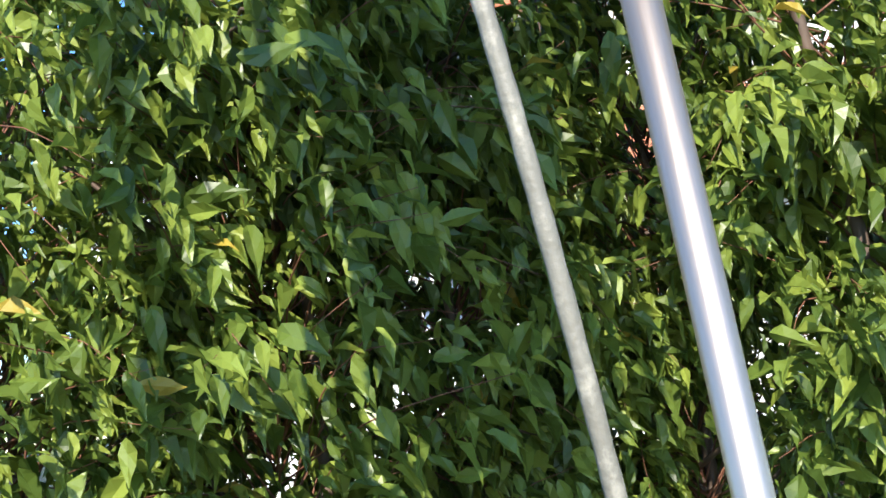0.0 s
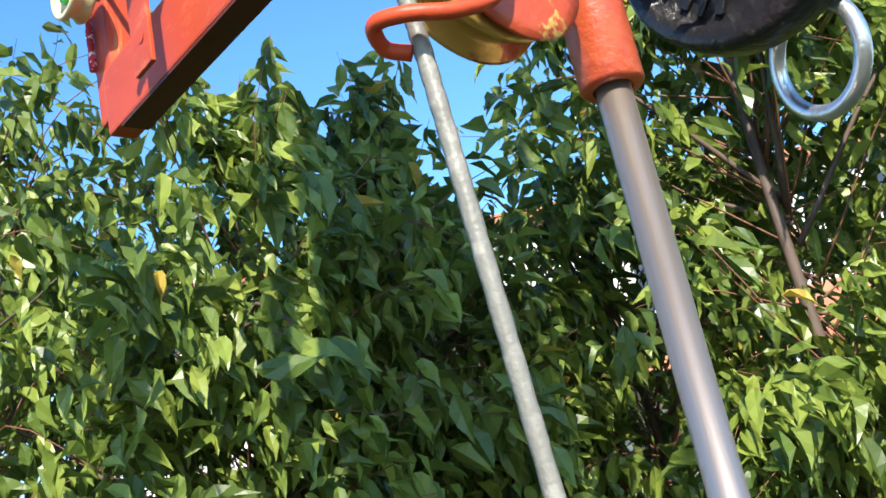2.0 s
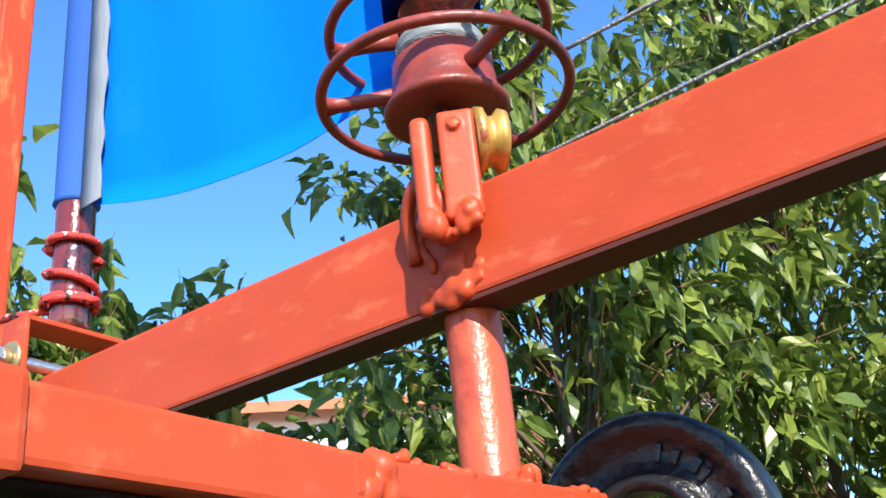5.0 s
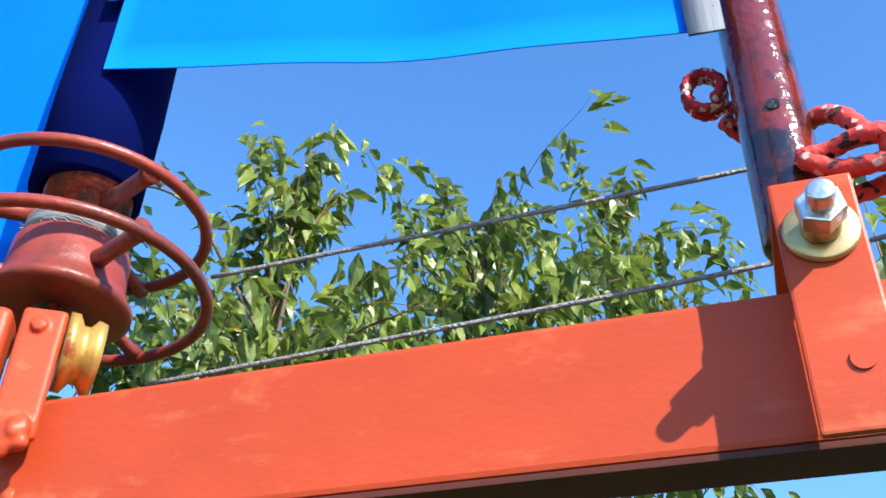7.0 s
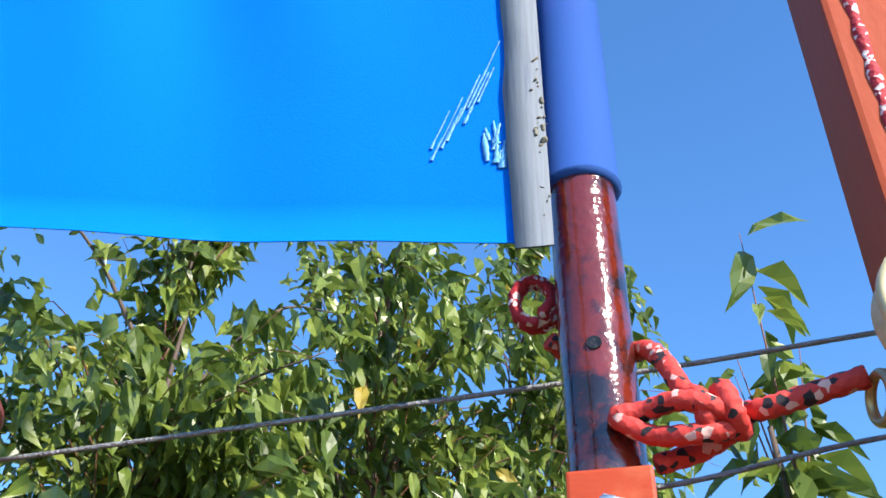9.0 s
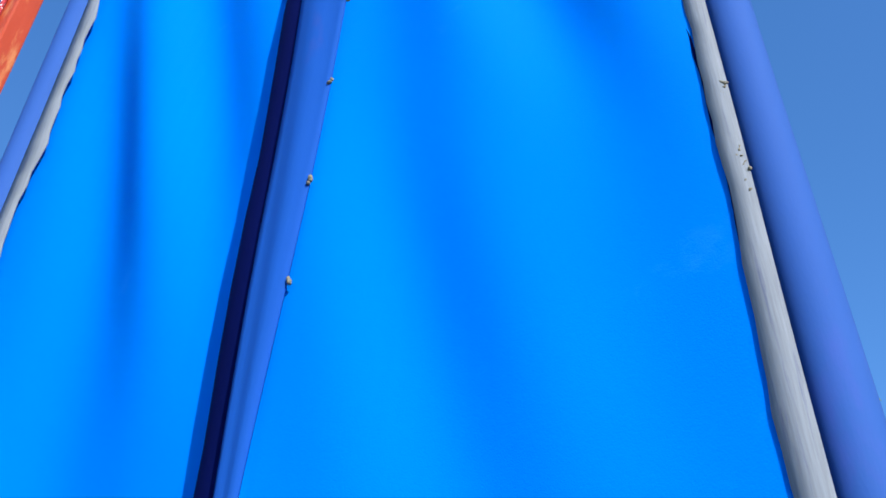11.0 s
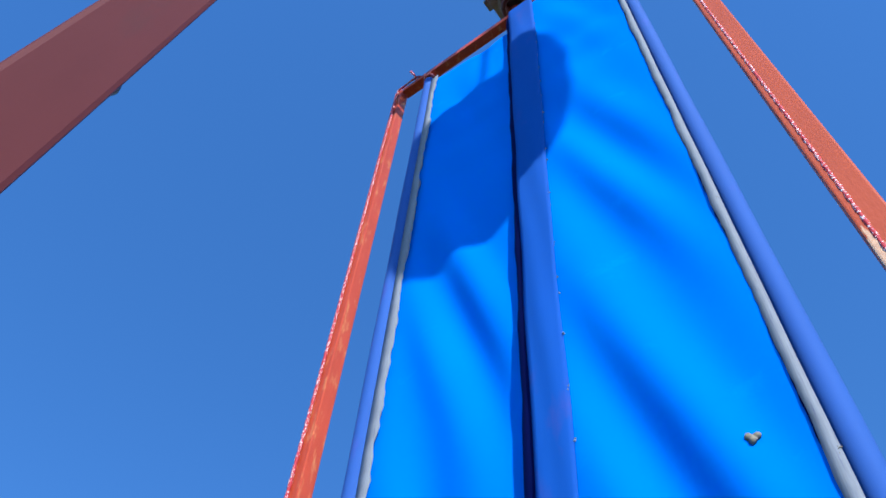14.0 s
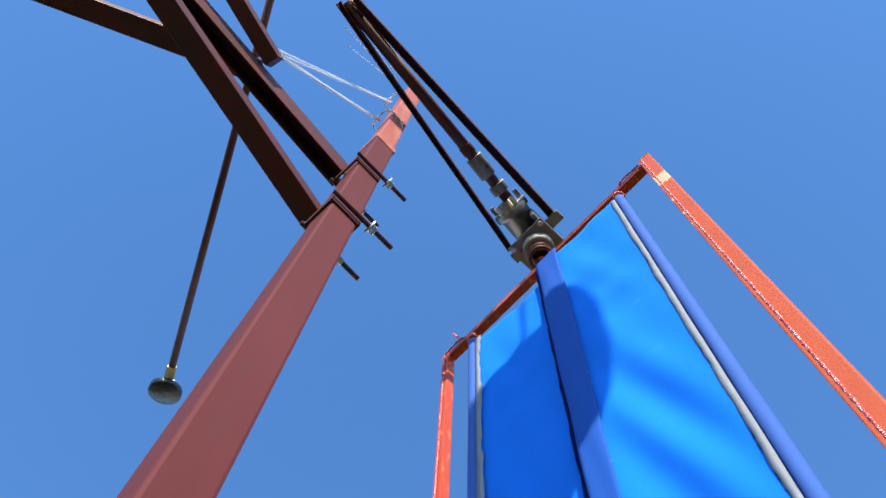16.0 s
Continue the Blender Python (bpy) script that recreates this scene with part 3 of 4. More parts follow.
# ---- saddles that carry the sail poles ----
def saddle(x, top, group="pole saddles"):
    s = thing("pole_saddle", "red flat-bar saddle bolted over the bottom beam", "bracket", (x + 0.0025, 0, ZT), group)
    z0, z1 = 1.690 - ZT, top - ZT
    bm = box(B(), (-0.0145, -0.046, z0), (0.0145, -0.042, z1), 0.0012)
    part("front_plate", bm, M_RED, s)
    bm, _ = lathe(B(), (0.003, -0.0464, 1.7145 - ZT), (0, -1, 0), [(0, 0.0041), (0.0005, 0.0041), (0.0005, 0.0001)], 16)
    part("bolt_hole", bm, M_RED, s, "drilled hole")
    part("back_plate", box(B(), (-0.0145, 0.042, 1.745 - ZT), (0.0145, 0.046, z1), 0.0012), M_RED, s)
    part("top_plate", box(B(), (-0.0145, -0.042, z1 - 0.004), (0.0145, 0.042, z1), 0.001), M_RED, s)
    zb = 0.0058
    bt = part("bolt", cyl(B(), (0, 0.056, zb), (0, -0.0705, zb), 0.0048, seg=16, bevel=0.001), M_ZINC, s, "zinc threaded bolt", True)
    part("washer", lathe(B(), (0, -0.0462, zb), (0, -1, 0), [(0, 0.0132), (0.0016, 0.0132), (0.0022, 0.0122), (0.0022, 0.004)], 28)[0], M_BRASS, s, "yellow zinc washer", True)
    part("spacer", cyl(B(), (0, -0.0484, zb), (0, -0.055, zb), 0.0072, seg=18, bevel=0.001), M_BRASS, s, "", True)
    part("nut", hexnut(B(), (0, -0.055, zb), (0, -0.063, zb), 0.0150, 10), M_ZINC, s)
    part("nut", hexnut(B(), (0, 0.0462, zb), (0, 0.054, zb), 0.0150, 10), M_ZINC, s)
    return s


saddle(XR, 1.790)
saddle(XL, 1.797)


# ---- sail: poles, sleeves, cloth ----
sail = thing("sail", "bright blue cloth sail laced to three upright poles", "sail", (0, 0, 1.9))
SB, ST = 1.90, 5.215


def spart(name, bm, material, label="", smooth=True):
    bmesh.ops.translate(bm, verts=bm.verts, vec=(0, 0, -1.9))
    return part(name, bm, material, sail, label, smooth)


for x, bottom, low in ((XR, 1.7905, 1.945), (XL, 1.7975, 1.904)):
    bm, _ = lathe(B(), (x, 0, bottom), (0, 0, 1), [(0, 0), (0, 0.0135), (0.003, 0.0152), (0.02, 0.0152), (3.415, 0.0152), (3.415, 0)], 24)
    spart("pole", bm, M_WET, "glossy varnished brown-red pipe")
    hz = [0, 0.002, 0.004] + [0.1 * k for k in range(1, 33)] + [5.20 - low]
    prof = [(0, 0.0153)] + [(h, 0.0172 + 0.0005 * math.sin(h * 9 + x) + (0.0012 if h < 0.003 else 0)) for h in hz[1:]] + [(5.20 - low, 0.0153)]
    spart("pole_sleeve", lathe(B(), (x, 0, low), (0, 0, 1), prof, 24)[0], M_SLEEVE, "faded violet-blue cloth sleeve")
bm, _ = lathe(B(), (XR, -0.0152, 1.857), (0, -1, 0), [(0, 0.0032), (0.0006, 0.0030), (0.0007, 0.0001)], 12)
spart("pole_hole", bm, M_IRON, "dark drilled hole", False)


def fold(x, z):
    """Soft diagonal folds in the cloth, weaker towards the top, where it is wrinkled across."""
    a = z + 4.2 * x + 0.12 * math.sin(1.7 * z)
    k = 0.25 + 0.75 * max(0.0, min(1.0, (4.4 - z) / 1.0))
    y = 0.0125 * math.sin(9.6 * a + 0.9) + 0.0035 * math.sin(17.0 * (z + 3.2 * x) + 1.9) + 0.0035 * math.sin(5.0 * z + 14 * x)
    k *= max(0.12, min(1.0, (z - 1.95) / 0.5))
    return y * k + 0.0030 * math.sin(19.0 * z + 5 * x + math.sin(7 * z)) * max(0.0, min(1.0, (z - 3.7) / 0.6))


def panel(x0, x1, y0, y1, low, high, nx=26, nz=150, thick=0.0007):
    """A hanging cloth between two upright lines; low and high give its edges."""
    bm = B()
    rows = []
    for side in (0, 1):
        g = []
        for j in range(nz + 1):
            r = []
            for i in range(nx + 1):
                u = i / nx
                x = x0 + (x1 - x0) * u
                z = low(u) + (high(u) - low(u)) * j / nz
                w = max(0.0, math.sin(math.pi * u)) ** 1.2
                y = y0 + (y1 - y0) * u + w * (fold(x, z) + 0.006)
                r.append(bm.verts.new((x, y + side * thick, z)))
            g.append(r)
        rows.append(g)
    for s, g in enumerate(rows):
        for j in range(nz):
            for i in range(nx):
                q = (g[j][i], g[j][i + 1], g[j + 1][i + 1], g[j + 1][i])
                bm.faces.new(q if s == 0 else q[::-1])
    a, b = rows
    for j in range(nz):
        for i in (0, nx):
            bm.faces.new((a[j][i], b[j][i], b[j + 1][i], a[j + 1][i]))
    for i in range(nx):
        for j in (0, nz):
            bm.faces.new((a[j][i], a[j][i + 1], b[j][i + 1], b[j][i]))
    return bm


spart("right_panel", panel(0.012, XR - 0.0165, -0.031, -0.0165, lambda u: 1.964 - 0.058 * u + 0.002 * u * u, lambda u: 5.17 + 0.02 * u), M_SAIL, "taut bright blue sailcloth")
spart("left_panel", panel(XL + 0.017, -0.004, -0.002, 0.004, lambda u: 1.862 + 0.038 * (1 - u) ** 4 + 0.002 * math.sin(9 * u), lambda u: 5.17 - 0.03 * u * u), M_SAIL, "bright blue sailcloth with soft folds")
# navy sleeve round the mast, deepened for shade, and the faded strip sewn over it
prof = [(0, 0.0240)] + [(0.001 + 0.066 * k, 0.0302 + 0.0012 * math.sin(k * 1.3) + 0.0007 * math.sin(k * 3.1)) for k in range(51)] + [(3.302, 0.0240)]
spart("mast_sleeve", lathe(B(), (-0.003, 0, 1.897), (0, 0, 1), prof, 28)[0], M_NAVY, "navy cloth sleeve round the mast, darkened for its shade")
bm = B()
secs = []
for j in range(141):
    z = 2.015 + (5.205 - 2.015) * j / 140
    l = 0.006 - 0.012 * max(0.0, min(1.0, (z - 2.4) / 0.9)) + 0.002 * math.sin(z * 2.3) + 0.001 * math.sin(z * 13)
    r = min(0.054 + 0.012 * (z - 2.6), 0.018 + 0.060 * (z - 2.03)) + 0.002 * math.sin(z * 3.1) + 0.0012 * math.sin(z * 11)
    top = [(l + (r - l) * k / 8, -0.0358 - 0.0028 * math.sin(math.pi * k / 8) + 0.0012 * math.sin(z * 8 + k), z) for k in range(9)]
    secs.append([bm.verts.new(p) for p in top] + [bm.verts.new((x, y + 0.0012, q)) for x, y, q in top[::-1]])
for a, b in zip(secs, secs[1:]):
    for k in range(len(a)):
        bm.faces.new((a[k], a[(k + 1) % len(a)], b[(k + 1) % len(a)], b[k]))
spart("sleeve_strip", bm, M_STRIP, "faded violet-blue strip over the mast")


def ribbon(x, side, low, high, wide, y, seed, ragged=0.25):
    """A strip of seam tape along a pole with an uneven edge."""
    bm = B()
    rnd = random.Random(seed)
    n = 170
    a, b, c, d = [], [], [], []
    off = 0
    for j in range(n + 1):
        z = low + (high - low) * j / n
        off = off * 0.8 + rnd.uniform(-1, 1) * ragged * wide * 0.5
        wv = 0.0009 * math.sin(z * 6.3 + seed) + 0.0008 * math.sin(z * 17)
        a.append(bm.verts.new((x + wv * 0.3, y, z)))
        b.append(bm.verts.new((x + side * (wide + off) + wv, y - 0.0006 + 0.0007 * math.sin(z * 13), z)))
        c.append(bm.verts.new((x + wv * 0.3, y + 0.0012, z)))
        d.append(bm.verts.new((x + side * (wide + off) + wv, y + 0.0006 + 0.0007 * math.sin(z * 13), z)))
    for j in range(n):
        bm.faces.new((a[j], b[j], b[j + 1], a[j + 1]))
        bm.faces.new((c[j], c[j + 1], d[j + 1], d[j]))
        bm.faces.new((b[j], d[j], d[j + 1], b[j + 1]))
        bm.faces.new((a[j], a[j + 1], c[j + 1], c[j]))
    return bm


# navy ribbon drawn as the shadow line where cloth meets tape
spart("edge_shade", ribbon(XR - 0.0255, -1, 1.94, 5.17, 0.0035, -0.0172, 8, 0.6), M_NAVY, "thin navy strip for the shade at the tape's edge")
spart("seam_tape", ribbon(XR - 0.0125, -1, 1.905, 5.17, 0.0160, -0.0185, 5, 0.16), M_SEAM, "grey fraying seam tape")
spart("seam_tape", ribbon(XL + 0.0160, 1, 1.893, 5.17, 0.026, -0.0085, 9, 0.3), M_SEAM, "pale grey seam tape")
rc = random.Random(12)
for k in range(15):
    bm = B()
    z = rc.choice((rc.uniform(1.93, 2.02), rc.uniform(2.15, 2.45), rc.uniform(2.6, 5.0)))
    blobs(bm, (XR - 0.0150 + rc.uniform(-0.001, 0.003), -0.0186, z), (0.0012, 0.0003, 0.005), 0.0011, 2, rc)
    for q in range(5):
        blobs(bm, (XR - 0.0155 + rc.uniform(-0.002, 0.002), -0.0184, z + rc.uniform(-0.012, 0.012)), (0.0005, 0.0002, 0.001), 0.0010, 1, rc)
    fused(spart("glue_crust", bm, M_CRUST), 0.0009)
for k in range(26):
    bm = B()
    z = 2.26 + 0.11 * k + rc.uniform(-0.04, 0.04)
    x = min(0.055 + 0.012 * (z - 2.6), 0.019 + 0.060 * (z - 2.03)) + 0.002 * math.sin(z * 3.1)
    blobs(bm, (x, -0.0358, z), (0.002, 0.0003, 0.006), 0.0012 if k > 2 else 0.0018, 3, rc)
    spart("glue_spot", bm, M_SEAM if k > 3 else M_CRUST)


def cloth_y(x, z):
    """The face of the right panel at a place."""
    u = (x - 0.012) / (XR - 0.0285)
    return -0.031 + 0.0145 * u + max(0.0, math.sin(math.pi * u)) ** 1.2 * (fold(x, z) + 0.006)


def smear(pts, lift, width, name, material, seed):
    """A thin smear of dried glue on the cloth."""
    rnd = random.Random(seed)
    for (x0, z0), (x1, z1), w0, w1 in pts:
        bm = B()
        n = 8
        prev = None
        dx, dz = z1 - z0, -(x1 - x0)
        l = math.hypot(dx, dz)
        for i in range(n + 1):
            t = i / n
            x, z = x0 + (x1 - x0) * t, z0 + (z1 - z0) * t
            w = (w0 + (w1 - w0) * t) * rnd.uniform(0.5, 1.3) * width
            cur = []
            for o in (-0.0004, 0.0002):
                for s_ in (-1, 1):
                    px, pz = x + s_ * dx / l * w, z + s_ * dz / l * w
                    y = cloth_y(px, pz) if px > 0.062 else min(-0.0360, cloth_y(0.056, pz))
                    cur.append(bm.verts.new((px, y - lift + o, pz)))
            if prev:
                bm.faces.new((prev[0], prev[1], cur[1], cur[0]))
                bm.faces.new((prev[2], cur[2], cur[3], prev[3]))
                bm.faces.new((prev[1], prev[3], cur[3], cur[1]))
                bm.faces.new((prev[0], cur[0], cur[2], prev[2]))
            prev = cur
        spart(name, bm, material, "pale dried glue smear")


fan = [((0.064 + 0.001 * k, 2.731 + 0.0022 * k), (0.116 + rc.uniform(-0.010, 0.008), 2.720 + 0.0050 * k), 0.10, rc.uniform(0.25, 0.45)) for k in range(8)]
fan += [((0.030, 2.700), (0.060, 2.736), 0.05, 0.08), ((0.028, 2.775), (0.060, 2.750), 0.05, 0.08), ((0.064, 2.722), (0.068, 2.748), 0.2, 0.3), ((0.062, 2.784), (0.034, 2.798), 0.1, 0.05)]
smear(fan, 0.0014, 0.008, "glue_smear", M_GLUE, 1)
strokes = []
for k in range(13):
    x, z = 0.288 + 0.0022 * k + rc.uniform(-0.002, 0.002), 1.966 + 0.0032 * k + rc.uniform(-0.006, 0.006)
    d = rc.uniform(0.012, 0.030)
    strokes.append(((x, z), (x + d * 0.38, z + d), rc.uniform(0.06, 0.16), 0.05))
for k in range(9):
    x, z = 0.314 + rc.uniform(0, 0.010), 1.952 + rc.uniform(0, 0.02)
    strokes.append(((x, z), (x + rc.uniform(-0.002, 0.005), z + rc.uniform(0.006, 0.02)), rc.uniform(0.15, 0.4), 0.12))
smear(strokes, 0.0006, 0.006, "glue_smear", M_GLUE, 2)
bm = B()
for p, q in (((0.265, 2.768), 0.005), ((0.271, 2.775), 0.004), ((0.261, 2.776), 0.003)):
    blobs(bm, (p[0], cloth_y(*p) - 0.002, p[1]), (0.001, 0.0005, 0.001), q, 2, rc)
fused(spart("burr", bm, M_CRUST, "dry brown burr stuck to the cloth"), 0.001)

# ---- ropes on the frame ----
def rope(name, label, pts, r, material, n=10, wob=0.08):
    o = Vector(pts[0])
    ob = thing(name, label, "rope", o)
    part("cord", sweep(B(), [p - o for p in smooth_path(pts, n)], r, 8, wob=wob), material, ob, "", True)
    return ob


def coil(c, r, z0, z1, turns, start=0.0):
    n = int(turns * 12)
    return [(c[0] + r * math.cos(radians(start + 30 * k)), c[1] + r * math.sin(radians(start + 30 * k)), z0 + (z1 - z0) * k / n) for k in range(n + 1)]


kn = [(XR - 0.020, 0.010, 1.876), (XR - 0.010, 0.019, 1.871), (XR + 0.008, 0.020, 1.868), (XR + 0.019, 0.006, 1.864), (XR + 0.026, -0.010, 1.848), (XR + 0.031, -0.018, 1.831)]
kn += [(XR + 0.034 + 0.0022 * k, -0.0185 - 0.0072 * math.sin(radians(80 * k)), 1.8205 + 0.0078 * math.cos(radians(80 * k))) for k in range(9)]
kn += [(XR + 0.060, -0.020, 1.8195), (XR + 0.074, -0.022, 1.822), (XR + 0.094, -0.026, 1.825)]
tie = rope("tie_rope", "knotted red rope with black flecks on the pole", kn, 0.0042, M_ROPE, 8)
lp = smooth_path([(XR + 0.050, -0.016, 1.815), (XR + 0.040, -0.026, 1.819), (XR + 0.028, -0.025, 1.823), (XR + 0.016, -0.019, 1.823), (XR + 0.006, -0.0192, 1.8215), (XR + 0.018, -0.0185, 1.8135), (XR + 0.032, -0.0225, 1.8105), (XR + 0.045, -0.020, 1.8125), (XR + 0.049, -0.010, 1.818), (XR + 0.036, -0.006, 1.812), (XR + 0.018, -0.008, 1.8065)], 8)
part("loop", sweep(B(), [p - Vector(kn[0]) for p in lp], 0.0040, 8, wob=0.06), M_ROPE, tie, "", True)
fray = thing("rope_end", "curled red and white end of a rope", "rope end", (XR - 0.026, 0.012, 1.897))
cu = [(0.012 - 0.0012 * k, 0.004, -0.012 + 0.002 * k) for k in range(3)]
cu += [(0.0085 * math.cos(radians(-60 + 45 * k)), 0.0012 * math.sin(radians(50 * k)) + 0.0006 * k - 0.005, 0.0105 * math.sin(radians(-60 + 45 * k))) for k in range(19)]
part("curl", sweep(B(), smooth_path(cu, 5), 0.0027, 8, wob=0.12), M_CORD, fray, "", True)
rope("tie_rope", "red and white rope wound round the pole's foot", coil((XL, 0), 0.0185, 1.872, 1.868, 1.1, 200) + coil((XL, 0), 0.019, 1.86, 1.825, 1.2, 60) + coil((XL, 0), 0.0195, 1.822, 1.819, 1.5, 200) + [(XL - 0.04, -0.022, 1.818), (XL - 0.075, -0.02, 1.825), (PL + 0.020, -0.018, 1.84)], 0.0032, M_ROPE, 3)
rope("stay_rope", "thin red rope tied to the frame's end", [(PL - 0.022, -0.024, 1.908), (-0.60, -0.03, 2.014), (-0.75, -0.03, 2.21), (-1.0, -0.02, 2.44), (-1.5, 0.10, 2.56), (-2.03, 0.30, 2.42)], 0.0035, M_ROPE)
for x, off in ((PL - 0.010, -0.0205), (PR - 0.003, -0.0290)):
    lean = 0.012 / 3.6
    rope("lacing_cord", "red and white cord drawn tight along a post", [(x, off, 1.80 if x > 0 else 1.77), (x + lean * 0.9, off, 2.6), (x + lean * 1.9, off, 3.6), (x + lean * 2.8, off, 4.5), (x + lean * 3.55, off, 5.27)], 0.0033, M_CORD, 90, 0.2)
for x, s in ((XL, -1), (XR, 1)):
    rope("lashing", "red cord lashing at the top of a pole", coil((x, 0), 0.018, 5.205, 5.235, 2.2) + [(x + s * 0.03, -0.02, 5.262), (x + s * 0.06, -0.024, 5.27), (x + s * 0.10, -0.022, 5.27), (x + s * 0.12, -0.024, 5.262)], 0.0036, M_CORD, 3)
    wn_ = thing("wing_nut", "small wing nut on a stud above the top bar", "wing nut", (x, 0, TOP))
    bm = cyl(B(), (0, 0, -0.01), (0, 0, 0.035), 0.0035, seg=8)
    box(bm, (-0.016, -0.0015, 0.016), (0.016, 0.0015, 0.030), 0.001)
    part("nut", bm, M_BRASS, wn_)
rope("rope_tail", "loose red rope tail on the top bar", [(XL - 0.05, -0.02, 5.27), (XL - 0.055, -0.025, 5.31), (XL - 0.07, -0.03, 5.36), (XL - 0.078, -0.028, 5.385)], 0.004, M_CORD)

# ---- small wheels on the posts ----
def post_wheel(x, y, z, sticker=False):
    w = thing("guide_wheel", "cream guide wheel bolted to the red post" + (" with a green sticker" if sticker else ""), "wheel", (x, y, z), "guide wheels")
    part("wheel", lathe(B(), (0, 0, 0), (0, -1, 0), [(-0.010, 0.006), (-0.010, 0.026), (-0.007, 0.027), (-0.003, 0.023), (0.002, 0.023), (0.006, 0.027), (0.010, 0.0265), (0.0105, 0.024), (0.006, 0.0205), (0.0055, 0.012)], 40)[0], M_CREAM, w, "", True)
    part("washer", lathe(B(), (0, 0, 0), (0, -1, 0), [(0.006, 0.0005), (0.006, 0.0125), (0.0085, 0.0125), (0.009, 0.0118), (0.009, 0.004)], 28)[0], M_GREEN if sticker else M_ZINC, w, "green sticker" if sticker else "", True)
    part("bolt", cyl(B(), (0, 0.022, 0), (0, -0.017, 0), 0.0052, 0.0048, 16, 0.0012), M_ZINC, w, "", True)
    return w


post_wheel(PR - 0.007, -0.047, 1.837)
post_wheel(PL + 0.026, -0.046, 1.822, True)
eye = thing("ring_eye", "brass ring eye on the red post", "ring eye", (0.452, -0.028, 1.815))
part("ring", sweep(B(), circle((0, 0, 0), 0.0085, (1, 0.25, 0), 24), 0.0020, 8, True), M_BRASS, eye, "", True)
part("shank", cyl(B(), (0.004, 0, 0.0), (0.020, 0.004, 0.0), 0.002, seg=8), M_BRASS, eye, "", True)
rope("wire_line", "grey wire rope stretched from the drum to the post", [(0.060, 0.040, 1.860), (0.34, 0.05, 1.877), (0.470, 0.05, 1.886), (0.62, 0.05, 1.897)], 0.0013, M_WIRE, 20, 0.05)
rope("wire_line", "grey wire rope stretched behind the bottom beam", [(0.030, 0.045, 1.801), (0.343, 0.05, 1.820), (0.461, 0.05, 1.836), (0.62, 0.05, 1.852)], 0.0013, M_WIRE, 20, 0.05)

# ---- mast post ----
MX, MY, MW = -0.05, -0.725, 0.074
post = thing("mast_post", "tall square steel post in faded red primer, darkened for shade", "post", (MX, MY, 0))
mrot = Matrix.Rotation(radians(3), 4, "Z")
# shade below and sun above are put into the two tubes' colours
for nm, z0, z1, w, m_, lb in (("tube", 0.0, 5.02, MW, M_SHADED_RED, ""), ("upper_tube", 5.0, 6.85, MW - 0.006, M_HEAD, "pinkish red upper tube, coloured lighter as if sunlit")):
    bm = box(B(), (-w / 2, -w / 2, z0), (w / 2, w / 2, z1), 0.006, mrot)
    for v in bm.verts:      # the post leans a little
        v.co.y += 0.0128 * (v.co.z - 3.9)
    part(nm, bm, m_, post, lb)
bm = box(B(), (-MW / 2 - 0.003, -MW / 2 - 0.003, 4.97), (MW / 2 + 0.003, MW / 2 + 0.003, 5.03), 0.004, mrot)
bmesh.ops.translate(bm, verts=bm.verts, vec=(0, 0.0141, 0))
part("joint_band", bm, M_HEAD, post)
part("foot_plate", box(B(), (-0.12, -0.17, 0), (0.12, 0.07, 0.012), 0.002, mrot), M_SHADED_RED, post)


def clamp(z):
    c = thing("post_clamp", "rusty clamp with long studs round the post", "clamp", (MX, MY, z), "post clamps")
    h = MW / 2 + 0.006
    for lo, hi in (((-h, -h, -0.022), (h, -h + 0.006, 0.022)), ((-h, h - 0.006, -0.022), (h, h, 0.022)), ((-h, -h, -0.022), (-h + 0.006, h, 0.022)), ((h - 0.006, -h, -0.022), (h, h, 0.022))):
        part("strap", box(B(), lo, hi, 0.001, mrot), M_DARKRED, c)
    for s in (-1, 1):
        p = mrot @ Vector((s * (h + 0.009), 0, 0))
        d = mrot @ Vector((0, 1, 0))
        part("stud", cyl(B(), p - d * 0.05, p + d * 0.13, 0.006, seg=12, bevel=0.001), M_DARKRED, c, "threaded stud", True)
        part("washer", cyl(B(), p + d * 0.060, p + d * 0.064, 0.018, seg=20), M_ZINC, c, "", True)
        part("nut", hexnut(B(), p + d * 0.064, p + d * 0.078, 0.019), M_ZINC, c)
    return c


clamp(4.01)
clamp(4.50)


# ---- beams that run back from the post ----
def back_beam(name, label, a, b, wide, high, material=M_DARKRED, roll=0.0, channel=True):
    o = thing(name, label, "beam", a)
    a_, b_ = Vector((0, 0, 0)), Vector(b) - Vector(a)
    if channel:
        q = b_.to_track_quat("Y", "Z").to_matrix().to_4x4() @ Matrix.Rotation(radians(roll), 4, "Y")
        n = b_.length
        part("web", box(B(), (-wide / 2, 0, -high / 2), (-wide / 2 + 0.005, n, high / 2), 0.001, q), material, o)
        part("flange", box(B(), (-wide / 2 + 0.005, 0, high / 2 - 0.005), (wide / 2, n, high / 2), 0.001, q), material, o)
        part("flange", box(B(), (-wide / 2 + 0.005, 0, -high / 2), (wide / 2, n, -high / 2 + 0.005), 0.001, q), material, o)
    else:
        part("bar", beam(B(), a_, b_, wide, high, 0.003, roll), material, o)
    return o


back_beam("back_beam", "brown-red square beam clamped behind the post", (-0.098, -0.765, 4.10), (0.150, -1.75, 4.10), 0.055, 0.05, channel=False)
back_beam("back_beam", "wide brown-red channel beam clamped behind the post", (-0.098, -0.755, 4.60), (0.047, -1.95, 4.60), 0.112, 0.05, roll=90)
